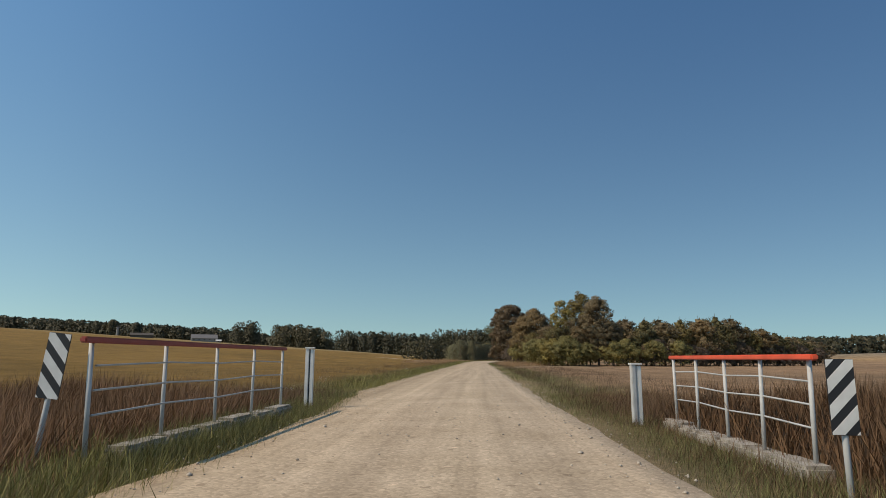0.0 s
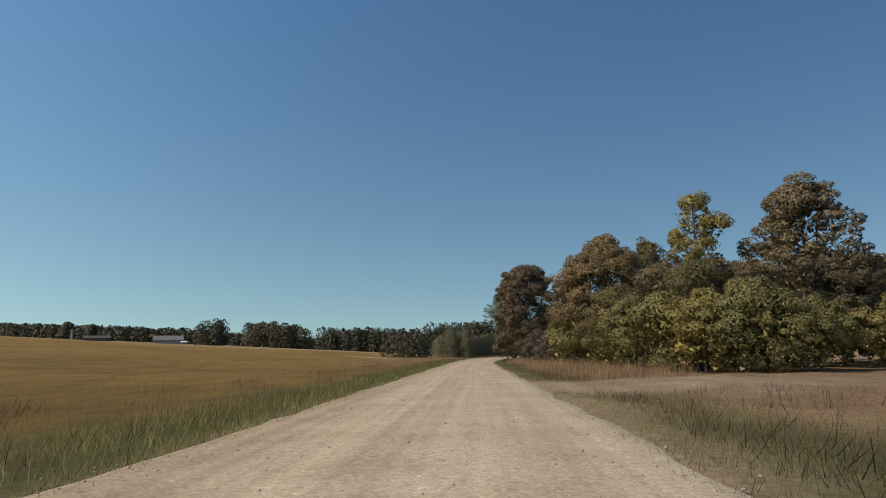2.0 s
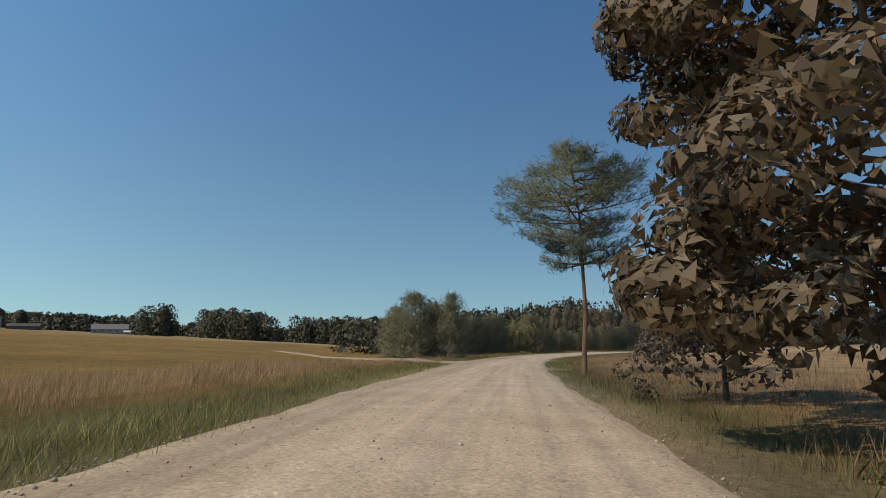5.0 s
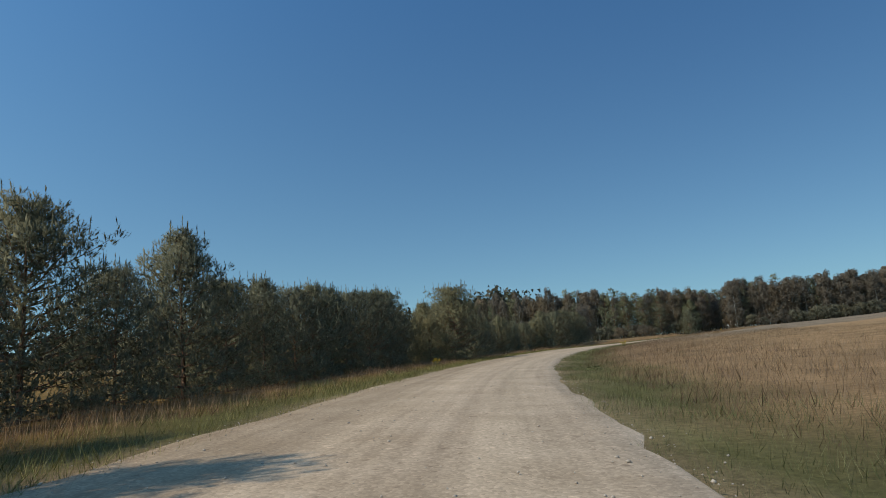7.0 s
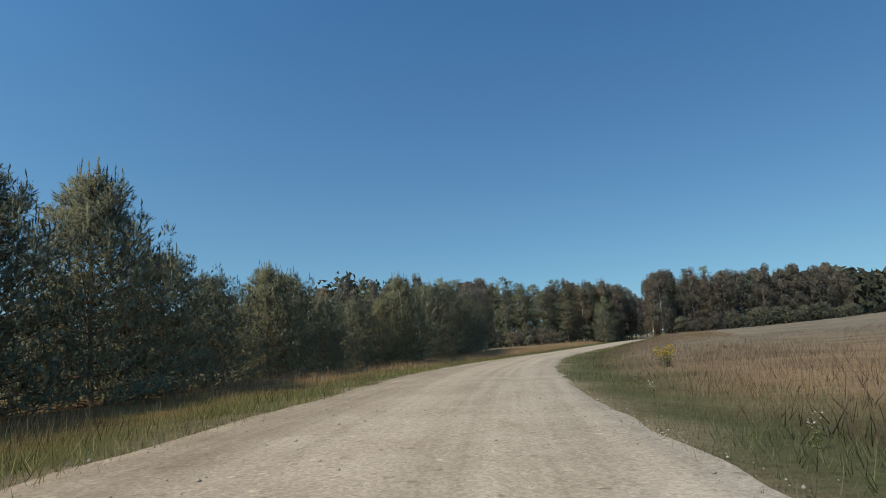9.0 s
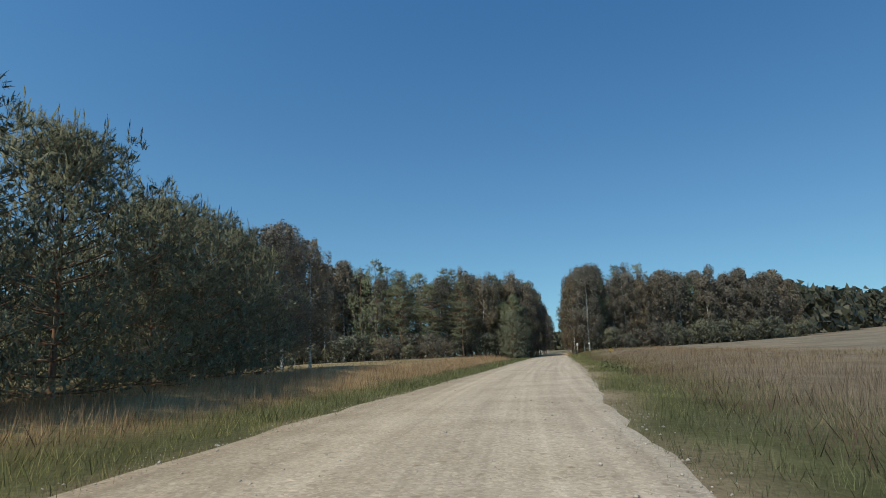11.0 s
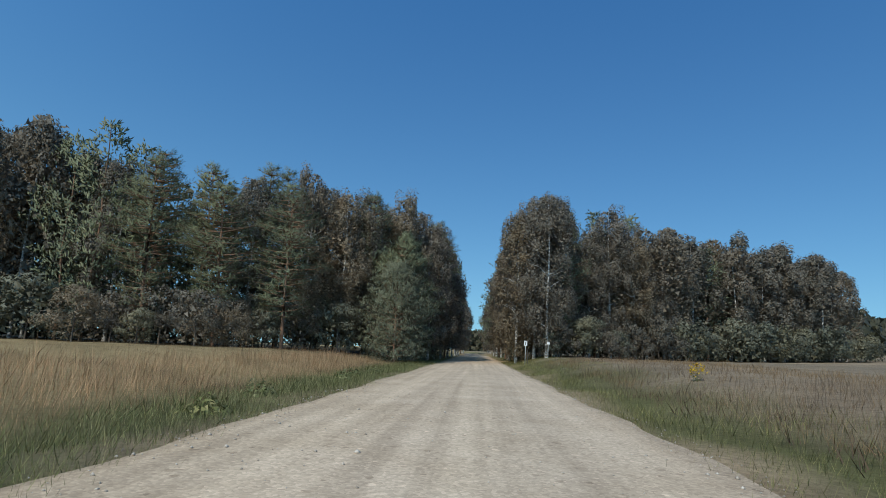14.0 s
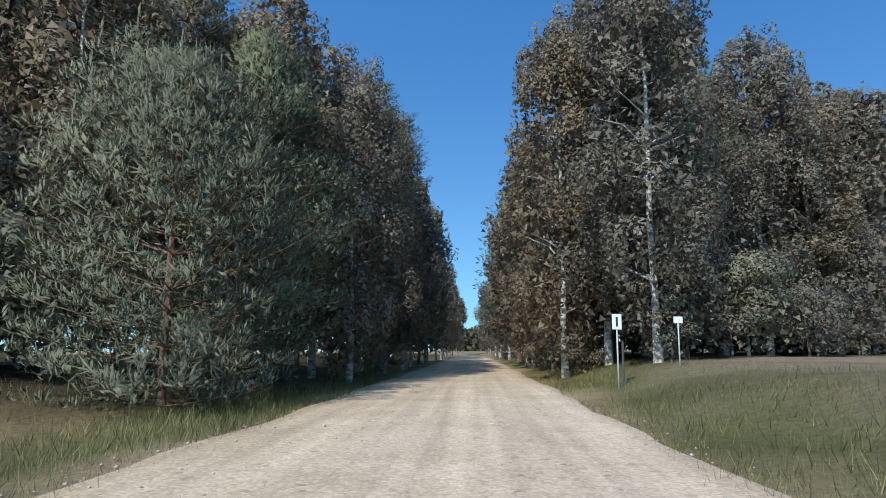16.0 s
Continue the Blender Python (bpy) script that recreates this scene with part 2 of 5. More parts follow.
M_RED_BRIGHT = paint_material("bright_red_paint", (0.78, 0.11, 0.05), (0.45, 0.18, 0.11), 0.25, 0.45)
M_WHITE = paint_material("dirty_white_paint", (0.74, 0.74, 0.71), (0.40, 0.36, 0.30), 0.35, 0.55)
M_BLACK = paint_material("black_paint", (0.025, 0.025, 0.027), (0.12, 0.11, 0.10), 0.3, 0.5)
M_CONCRETE = bark_material("old_concrete", (0.24, 0.21, 0.17), (0.47, 0.43, 0.37), 5.0, (1, 1, 1))
M_WALL = paint_material("pale_plaster", (0.27, 0.265, 0.25), (0.4, 0.37, 0.32), 0.5, 0.9)
M_ROOF = paint_material("pale_sheet_roof", (0.19, 0.18, 0.175), (0.24, 0.2, 0.17), 0.4, 0.7)
M_DARKWOOD = bark_material("dark_boards", (0.05, 0.045, 0.04), (0.14, 0.12, 0.10), 4.0)


# ---------------------------------------------------------------- helpers for meshes
def mesh_object(name, verts, faces, mat, parent=None, label="", category="", group="", kind="", smooth=False, normals=None):
    me = bpy.data.meshes.new(name)
    verts, faces = np.asarray(verts, np.float32), np.asarray(faces, np.int32)
    n, k = faces.shape
    if normals is not None:
        # every leaf shows its front to the outside of its crown
        q = verts[faces[:, :3]]
        turned = (np.cross(q[:, 1] - q[:, 0], q[:, 2] - q[:, 0]) * normals[faces[:, 0]]).sum(1) < 0
        faces = np.where(turned[:, None], faces[:, ::-1], faces).astype(np.int32)
    me.vertices.add(len(verts))
    me.vertices.foreach_set("co", verts.ravel())
    me.loops.add(n * k)
    me.loops.foreach_set("vertex_index", faces.ravel())
    me.polygons.add(n)
    me.polygons.foreach_set("loop_start", np.arange(n, dtype=np.int32) * k)
    me.polygons.foreach_set("loop_total", np.full(n, k, np.int32))
    if smooth:
        me.polygons.foreach_set("use_smooth", np.ones(n, bool))
    me.update(calc_edges=True)
    if normals is not None:
        me.polygons.foreach_set("use_smooth", np.ones(n, bool))
        normals = normals / (np.linalg.norm(normals, axis=1, keepdims=True) + 1e-9)
        me.normals_split_custom_set_from_vertices(normals.tolist())
    me.materials.append(mat)
    ob = new(name, me)
    ob.parent = parent
    return tagged(ob, label, category, group, kind)


def part(name, bm, material, parent, label=""):
    me = bpy.data.meshes.new(name)
    bm.to_mesh(me)
    bm.free()
    me.materials.append(material)
    ob = new(name, me)
    ob.parent = parent
    return tagged(ob, label)


def box_bm(sx, sy, sz, x=0, y=0, z=0, bevel=0.0, bm=None):
    bm = bm or bmesh.new()
    got = bmesh.ops.create_cube(bm, size=1, matrix=Matrix.Translation((x, y, z)) @ Matrix.Diagonal((sx, sy, sz, 1)))
    if bevel:
        edges = list({e for v in got["verts"] for e in v.link_edges})
        bmesh.ops.bevel(bm, geom=edges, offset=bevel, segments=2, affect="EDGES")
    return bm


def tube(points, radii, sides=7):
    """A tapered round stem along points: vertices and quads."""
    pts = np.asarray(points, float)
    d = np.gradient(pts, axis=0)
    d /= np.linalg.norm(d, axis=1, keepdims=True) + 1e-9
    ref = np.where(np.abs(d[:, 2:3]) > 0.8, np.array([[1.0, 0, 0]]), np.array([[0, 0, 1.0]]))
    u = np.cross(d, ref)
    u /= np.linalg.norm(u, axis=1, keepdims=True)
    v = np.cross(d, u)
    a = np.arange(sides) * 2 * np.pi / sides
    ring = (np.cos(a)[None, :, None] * u[:, None] + np.sin(a)[None, :, None] * v[:, None]) * np.asarray(radii)[:, None, None]
    verts = (pts[:, None] + ring).reshape(-1, 3)
    i, j = np.meshgrid(np.arange(len(pts) - 1), np.arange(sides), indexing="ij")
    j2 = (j + 1) % sides
    faces = np.stack([i * sides + j, i * sides + j2, (i + 1) * sides + j2, (i + 1) * sides + j], -1).reshape(-1, 4)
    return verts, faces


def join(pieces):
    vs, fs, n = [], [], 0
    for v, f in pieces:
        vs.append(v)
        fs.append(np.asarray(f) + n)
        n += len(v)
    return np.concatenate(vs), np.concatenate(fs)


def rand_dirs(rng, n):
    v = rng.normal(size=(n, 3))
    return v / (np.linalg.norm(v, axis=1, keepdims=True) + 1e-9)


def leaves(rng, centers, normals, size, aspect=0.6, spread=0.7):
    """Pointed leaves that face roughly along normals."""
    n = len(centers)
    nrm = normals + spread * rand_dirs(rng, n)
    nrm /= np.linalg.norm(nrm, axis=1, keepdims=True) + 1e-9
    u = np.cross(nrm, rand_dirs(rng, n))
    u /= np.linalg.norm(u, axis=1, keepdims=True) + 1e-9
    v = np.cross(nrm, u)
    s = (size * rng.uniform(0.6, 1.35, n))[:, None]
    verts = np.stack([centers + u * s * 1.15, centers + (v * aspect * 1.1 - u * 0.7) * s, centers - (v * aspect * 1.0 + u * 0.55) * s], 1).reshape(-1, 3)
    return verts, np.arange(3 * n).reshape(-1, 3)


def tufts(rng, centers, dirs, length, blades=6, width=0.16, open_=0.75):
    """Needle tufts: thin blades that fan out round a shoot."""
    n = len(centers)
    c, d = np.repeat(centers, blades, 0), np.repeat(dirs, blades, 0)
    b = d + open_ * rand_dirs(rng, n * blades)
    b /= np.linalg.norm(b, axis=1, keepdims=True) + 1e-9
    w = np.cross(b, rand_dirs(rng, n * blades))
    w /= np.linalg.norm(w, axis=1, keepdims=True) + 1e-9
    l = (length * rng.uniform(0.6, 1.3, n * blades))[:, None]
    verts = np.stack([c - w * l * width, c + w * l * width, c + b * l], 1).reshape(-1, 3)
    return verts, np.arange(3 * n * blades).reshape(-1, 3)


def bond(pieces):
    """Joins limbs to the stem in the first piece, so that the whole is one grown skeleton."""
    v0, _ = pieces[0]
    v, f = join(pieces)
    extra, at = [], len(v0)
    for pv, _ in pieces[1:]:
        k = int(np.abs(v0[:, 2] - pv[0, 2]).argmin())
        k = min(max(k, 0), len(v0) - 2)
        extra.append((k, k + 1, at + 1, at))
        at += len(pv)
    return v, np.r_[f, np.array(extra, f.dtype).reshape(-1, 4)]


def spindles(rng, cen, dirs, length, thick):
    """Pine shoots seen from far: dense spindles of needles. Gives vertices, triangles and normals."""
    n = len(cen)
    d = dirs / (np.linalg.norm(dirs, axis=1, keepdims=True) + 1e-9)
    u = np.cross(d, rand_dirs(rng, n))
    u /= np.linalg.norm(u, axis=1, keepdims=True) + 1e-9
    w = np.cross(d, u)
    l = (length * rng.uniform(0.65, 1.35, n))[:, None]
    t = thick * rng.uniform(0.75, 1.3, (n, 1))
    ring = []
    for k in range(3):
        a = k * math.pi / 1.5
        o = u * math.cos(a) + w * math.sin(a)
        ring.append(cen + d * l * rng.uniform(0.3, 0.62, (n, 1)) + o * t * rng.uniform(0.7, 1.25, (n, 1)))
    v = np.stack([cen, *ring, cen + d * l], 1)
    nr = v - (cen + d * l * 0.45)[:, None]
    nr /= np.linalg.norm(nr, axis=2, keepdims=True) + 1e-9
    tri = np.array([(0, 2, 1), (0, 3, 2), (0, 1, 3), (4, 1, 2), (4, 2, 3), (4, 3, 1)])
    f = (tri[None] + 5 * np.arange(n)[:, None, None]).reshape(-1, 3)
    nr = 0.7 * nr + 0.6 * d[:, None]
    return v.reshape(-1, 3), f, nr.reshape(-1, 3)


def brushes(rng, cen, dirs, length, needle, count, width):
    """Pine shoots seen near: loose needles that stand off a shoot all along it, turned towards its tip."""
    n = len(cen)
    d = dirs / (np.linalg.norm(dirs, axis=1, keepdims=True) + 1e-9)
    l = (length * rng.uniform(0.65, 1.35, n))[:, None]
    m = n * count
    fd = np.repeat(d, count, 0)
    foot = np.repeat(cen, count, 0) + fd * np.repeat(l, count, 0) * np.tile(np.linspace(0, 0.9, count), n)[:, None]
    r = rand_dirs(rng, m)
    b = fd * 0.75 + r
    b /= np.linalg.norm(b, axis=1, keepdims=True) + 1e-9
    s = np.cross(b, rand_dirs(rng, m))
    s /= np.linalg.norm(s, axis=1, keepdims=True) + 1e-9
    nl = needle * rng.uniform(0.75, 1.3, (m, 1))
    v = np.stack([foot - s * width, foot + s * width, foot + b * nl], 1).reshape(-1, 3)
    return v, np.arange(3 * m).reshape(-1, 3), np.repeat(0.4 * r + 0.75 * fd, 3, 0)


# ---------------------------------------------------------------- the road's line and the lie of the land
def line_of_road():
    """The road's centre line, a point a metre, from the drive's own line, run on behind and ahead."""
    eye = np.array([(e[0], e[1]) for _, e, _, _ in PATH])
    t = np.array([r[0] for r in PATH])
    tt = np.arange(0, 16.001, 0.05)
    pace = np.gradient(eye, t, axis=0)
    k = np.clip(np.searchsorted(t, tt, "right") - 1, 0, len(t) - 2)
    w = (t[k + 1] - t[k])[:, None]
    u = ((tt - t[k]) / w[:, 0])[:, None]
    raw = (2 * u**3 - 3 * u**2 + 1) * eye[k] + (u**3 - 2 * u**2 + u) * w * pace[k] + (3 * u**2 - 2 * u**3) * eye[k + 1] + (u**3 - u**2) * w * pace[k + 1]
    ker = np.ones(21) / 21
    pad = np.concatenate([raw[0] + (raw[0] - raw[10]) / 10 * np.arange(10, 0, -1)[:, None], raw, raw[-1] + (raw[-1] - raw[-11]) / 10 * np.arange(1, 11)[:, None]])
    sm = np.stack([np.convolve(pad[:, k], ker, "valid") for k in (0, 1)], 1)
    back = sm[0] - np.outer(np.arange(90, 0, -1), (sm[12] - sm[0]) / np.linalg.norm(sm[12] - sm[0]))
    end = (sm[-1] - sm[-70]) / np.linalg.norm(sm[-1] - sm[-70])
    ahead = sm[-1] + np.outer(np.arange(1, 420), end)
    p = np.concatenate([back, sm, ahead])
    s = np.r_[0, np.cumsum(np.linalg.norm(np.diff(p, axis=0), axis=1))]
    ss = np.arange(0, s[-1], 1.0)
    q = np.stack([np.interp(ss, s, p[:, k]) for k in (0, 1)], 1)
    for k in (0, 1):
        q[10:-10, k] = np.convolve(q[:, k], np.ones(21) / 21, "valid")
    d = np.gradient(q, axis=0)
    d /= np.linalg.norm(d, axis=1, keepdims=True)
    return q, d, np.stack([d[:, 1], -d[:, 0]], 1)


LINE, AHEAD, RIGHT = line_of_road()          # RIGHT: unit vector to the right of travel
S_T = {t: int(np.argmin(np.hypot(LINE[:, 0] - e[0], LINE[:, 1] - e[1]))) for t, e, _, _ in PATH}


def near_line(xy):
    """The nearest metre of the road's line, and the metres to the right of it, for many points."""
    xy = np.asarray(xy, float).reshape(-1, 2)
    idx = np.empty(len(xy), int)
    for a in range(0, len(xy), 4000):
        c = xy[a:a + 4000]
        idx[a:a + 4000] = np.argmin((c[:, None, 0] - LINE[None, ::2, 0]) ** 2 + (c[:, None, 1] - LINE[None, ::2, 1]) ** 2, 1) * 2
    off = xy - LINE[idx]
    side = (off * RIGHT[idx]).sum(1)
    dist = np.hypot(off[:, 0], off[:, 1])
    return idx, np.where(side >= 0, dist, -dist)


# edges of the gravel, metres to the right of the drive's line, along the way
EDGE_S = [0, 87, 103, 112, 168, 219, 280, 308, 345, 371, 405, 420, 442, 452, 465, 488, 517, 560, 1100]
EDGE_L = [-3.8, -3.4, -3.4, -4.2, -4.3, -4.1, -4.9, -5.2, -5.05, -5.05, -5.1, -4.6, -4.0, -3.75, -3.6, -3.75, -3.85, -3.6, -3.5]
EDGE_R = [2.4, 2.3, 2.3, 2.35, 2.35, 2.35, 1.85, 1.75, 2.05, 2.25, 1.65, 1.55, 2.6, 3.0, 3.2, 2.95, 2.65, 2.8, 2.6]
BANK_S = [S_T[4.2], S_T[6.3], S_T[10.2], S_T[12.3]]
BANK = [0.0, 0.045, 0.045, 0.0]


def smooth(a, b, x):
    u = np.clip((x - a) / (b - a), 0, 1)
    return u * u * (3 - 2 * u)


def wave(x, y, f, seed=0.0):
    return np.sin(x * f + 1.7 * seed) * np.cos(y * f * 0.83 + seed) + 0.5 * np.sin(x * f * 2.3 + y * f * 1.9 + seed)


def height(xy, under_road=True):
    """The height of the ground."""
    xy = np.asarray(xy, float).reshape(-1, 2)
    x, y = xy[:, 0], xy[:, 1]
    idx, d = near_line(xy)
    el, er = np.interp(idx, EDGE_S, EDGE_L), np.interp(idx, EDGE_S, EDGE_R)
    past = np.maximum(d - er, el - d)                       # metres past the gravel's edge
    hill = 0.062 * np.maximum(-x - 22, 0) * smooth(-60, -20, -np.abs(y - 400) + 520) + 0.0
    hill = np.minimum(hill, 30 + 0.01 * np.abs(x))
    rise_r = (0.5 + 0.35 * smooth(S_T[14.5], S_T[16] + 5, idx)) * smooth(2.9, 13 - 6.5 * smooth(S_T[14.5], S_T[16], idx), d) * smooth(S_T[12.3] - 30, S_T[14], idx)
    rise_m = 0.9 * smooth(8, 60, d) * smooth(S_T[4.2], S_T[6.5], idx) * (1 - smooth(S_T[10], S_T[13], idx))
    rise_l = 0.65 * smooth(5.5, 15, -d) * smooth(S_T[10], S_T[12.3], idx)
    bank = -np.interp(idx, BANK_S, BANK) * np.clip(d, -6, 6) * (1 - smooth(6, 30, np.abs(d)))
    verge = -0.12 * smooth(0.0, 1.2, past) + 0.18 * smooth(1.5, 6.0, past)
    rough_ = 0.05 * wave(x, y, 0.7, 1.0) * smooth(0.5, 4, past) + 0.25 * wave(x, y, 0.03, 2.0) * smooth(15, 80, past)
    rise_f = 4.0 * smooth(15, 150, d) * smooth(S_T[10.2], S_T[13], idx)
    z = hill + rise_r + rise_l + rise_m + rise_f + bank + verge + rough_
    if under_road:
        z = z - 0.10 * (1 - smooth(-0.9, 0.5, past))
    return z


def ground_z(x, y):
    return float(height([(x, y)])[0])


def graded(lo, hi, step, far, n):
    core = np.arange(lo, hi + step / 2, step)
    g = np.geomspace(step * 1.5, far, n)
    return np.r_[(lo - np.cumsum(g))[::-1], core, hi + np.cumsum(g)]


SHEET = []


def sheet_z(p):
    """The height of the ground sheet itself, between its corners."""
    xs, ys, z = SHEET
    i = np.clip(np.searchsorted(xs, p[:, 0]) - 1, 0, len(xs) - 2)
    j = np.clip(np.searchsorted(ys, p[:, 1]) - 1, 0, len(ys) - 2)
    u, v = (p[:, 0] - xs[i]) / (xs[i + 1] - xs[i]), (p[:, 1] - ys[j]) / (ys[j + 1] - ys[j])
    return (z[i, j] * (1 - u) + z[i + 1, j] * u) * (1 - v) + (z[i, j + 1] * (1 - u) + z[i + 1, j + 1] * u) * v


def build_ground():
    xs, ys = graded(-34, 190, 1.9, 420, 26), graded(-30, 462, 1.9, 420, 26)
    gx, gy = np.meshgrid(xs, ys, indexing="ij")
    xy = np.stack([gx.ravel(), gy.ravel()], 1)
    idx, d = near_line(xy)
    z = height(xy)
    nx, ny = len(xs), len(ys)
    SHEET.extend((xs, ys, z.reshape(nx, ny)))
    i, j = np.meshgrid(np.arange(nx - 1), np.arange(ny - 1), indexing="ij")
    faces = np.stack([i * ny + j, (i + 1) * ny + j, (i + 1) * ny + j + 1, i * ny + j + 1], -1).reshape(-1, 4)
    ob = mesh_object("ground", np.c_[xy, z], faces, M_GROUND, label="dry late-summer fields with grassy road verges", category="ground", kind="structure", smooth=True)
    # what grows where
    el, er = np.interp(idx, EDGE_S, EDGE_L), np.interp(idx, EDGE_S, EDGE_R)
    past = np.maximum(d - er, el - d)
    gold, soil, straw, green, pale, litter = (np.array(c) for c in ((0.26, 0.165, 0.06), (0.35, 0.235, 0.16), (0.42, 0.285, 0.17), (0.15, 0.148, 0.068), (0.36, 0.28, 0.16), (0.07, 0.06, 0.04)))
    drift = 14 * wave(xy[:, 0], xy[:, 1], 0.02)
    early = (1 - smooth(S_T[4.2] + 10, S_T[4.2] + 60, idx + drift))[:, None]
    late = smooth(S_T[10.2] - 5, S_T[12.3], idx + drift)[:, None]
    right_col = soil * early + np.array((0.29, 0.235, 0.18)) * late + straw * (1 - early - late)
    left_col = gold * (1 - late) + pale * late
    r_ = smooth(-3, 3, d)[:, None]
    col = right_col * r_ + left_col * (1 - r_)
    x, y = xy[:, 0], xy[:, 1]
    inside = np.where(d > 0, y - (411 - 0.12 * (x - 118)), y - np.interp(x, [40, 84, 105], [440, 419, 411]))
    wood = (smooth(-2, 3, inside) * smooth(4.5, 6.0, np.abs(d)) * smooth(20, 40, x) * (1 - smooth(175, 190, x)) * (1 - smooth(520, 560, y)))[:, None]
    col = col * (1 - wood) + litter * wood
    dirt = np.array((0.44, 0.335, 0.235))
    w = (1 - smooth(1.5, 5.0, past + 0.8 * wave(xy[:, 0], xy[:, 1], 0.5)))[:, None]
    col = col * (1 - w) + green * w
    e = np.array(LINE[177] + RIGHT[177] * 6.5)
    w = (1 - smooth(3.5, 7.0, np.hypot((xy[:, 0] - e[0]) * 0.75, (xy[:, 1] - e[1])) + 0.9 * wave(xy[:, 0], xy[:, 1], 0.8)))[:, None]
    col = col * (1 - w) + np.array((0.43, 0.325, 0.24)) * w
    w = (1 - smooth(0.0, 0.5, past + 0.25 * wave(xy[:, 0], xy[:, 1], 1.3)))[:, None]
    col = col * (1 - w) + dirt * w
    at = ob.data.attributes.new("growth", "FLOAT_COLOR", "POINT")
    at.data.foreach_set("color", np.c_[col, np.ones(len(col))].astype(np.float32).ravel())
    return ob


def ribbon(name, line, right, left_edge, right_edge, cols, mat, lift, label, edge_noise=0.16, crown=0.05, seed=3):
    rng = np.random.default_rng(seed)
    n = len(line)
    s = np.arange(n)
    jl = edge_noise * (np.sin(s * 0.37 + seed) * 0.4 + np.sin(s * 1.1 + 2 * seed) * 0.3 + rng.normal(0, 0.3, n))
    jr = edge_noise * (np.sin(s * 0.41 + 1 + seed) * 0.4 + np.sin(s * 1.3 + seed) * 0.3 + rng.normal(0, 0.3, n))
    u = np.r_[0, np.linspace(0.03, 0.97, cols - 2), 1]
    d = (left_edge + jl)[:, None] * (1 - u) + (right_edge + jr)[:, None] * u
    xy = line[:, None] + right[:, None] * d[..., None]
    flat = xy.reshape(-1, 2)
    base = height(flat, under_road=False)
    dd = d.ravel()
    z = base + np.repeat(np.broadcast_to(lift, n), cols) + (crown * (1 - np.abs(2 * u - 1) ** 2))[None].repeat(n, 0).ravel()
    uu = np.broadcast_to(u, d.shape).ravel()
    z = np.where((uu < 0.001) | (uu > 0.999), base - 0.12, z)
    i, j = np.meshgrid(np.arange(n - 1), np.arange(cols - 1), indexing="ij")
    faces = np.stack([i * cols + j, i * cols + j + 1, (i + 1) * cols + j + 1, (i + 1) * cols + j], -1).reshape(-1, 4)
    ob = mesh_object(name, np.c_[flat, z], faces, mat, label=label, category="road", kind="structure", smooth=True)
    at = ob.data.attributes.new("across", "FLOAT", "POINT")
    at.data.foreach_set("value", dd.astype(np.float32))
    at = ob.data.attributes.new("run", "FLOAT", "POINT")
    at.data.foreach_set("value", np.repeat(np.arange(n), cols).astype(np.float32))
    return ob


build_ground()
_s = np.arange(len(LINE))
ribbon("road", LINE, RIGHT, np.interp(_s, EDGE_S, EDGE_L), np.interp(_s, EDGE_S, EDGE_R), 15, M_GRAVEL, 0.0, "pale beige gravel road with wheel tracks", crown=0.04)


# ---------------------------------------------------------------- trees
def trunk_mesh(rng, h, r, lean=0.03, limbs=0, limb_from=0.3, limb_len=0.25, limb_up=0.6, sides=7, name="trunk", mat=None, parent=None):
    k = 7
    zz = np.linspace(-0.25, h, k)
    bend = np.cumsum(rng.normal(0, lean * h / k, (k, 2)), 0)
    bend -= bend[0]
    pts = np.c_[bend, zz]
    rad = r * (1 - 0.9 * np.clip(zz / h, 0, 1)) * np.where(zz < 0.3, 1.35, 1.0) + 0.012
    out = [tube(pts, rad, sides)]
    for _ in range(limbs):
        f = rng.uniform(limb_from, 0.92)
        p0 = np.array([np.interp(f * h, zz, pts[:, q]) for q in range(3)])
        a = rng.uniform(0, 2 * np.pi)
        ln = h * limb_len * rng.uniform(0.6, 1.1) * (1.15 - 0.6 * f)
        tip = p0 + ln * np.array([math.cos(a), math.sin(a), limb_up * rng.uniform(0.5, 1.3)])
        mid = (p0 + tip) / 2 + rng.normal(0, 0.06 * ln, 3)
        r0 = 0.45 * r * (1 - 0.85 * f) + 0.012
        out.append(tube([p0, mid, tip], [r0, r0 * 0.6, r0 * 0.2], 5))
    v, f = bond(out)
    return mesh_object(name, v, f, mat, parent, smooth=True)


def clump_centres(rng, n, h, z0, radius):
    """Centres of leaf clumps, mostly near the crown's outside. radius(u): crown radius for u from 0 (crown base) to 1 (top)."""
    u = rng.uniform(0, 1, n) ** 0.85
    a = rng.uniform(0, 2 * np.pi, n)
    rr = np.array([radius(q) for q in u]) * np.sqrt(rng.uniform(0.25, 1.0, n)) * (1 + 0.16 * np.sin(3 * a + 5 * u))
    return np.c_[rr * np.cos(a), rr * np.sin(a), z0 + u * (h - z0)]


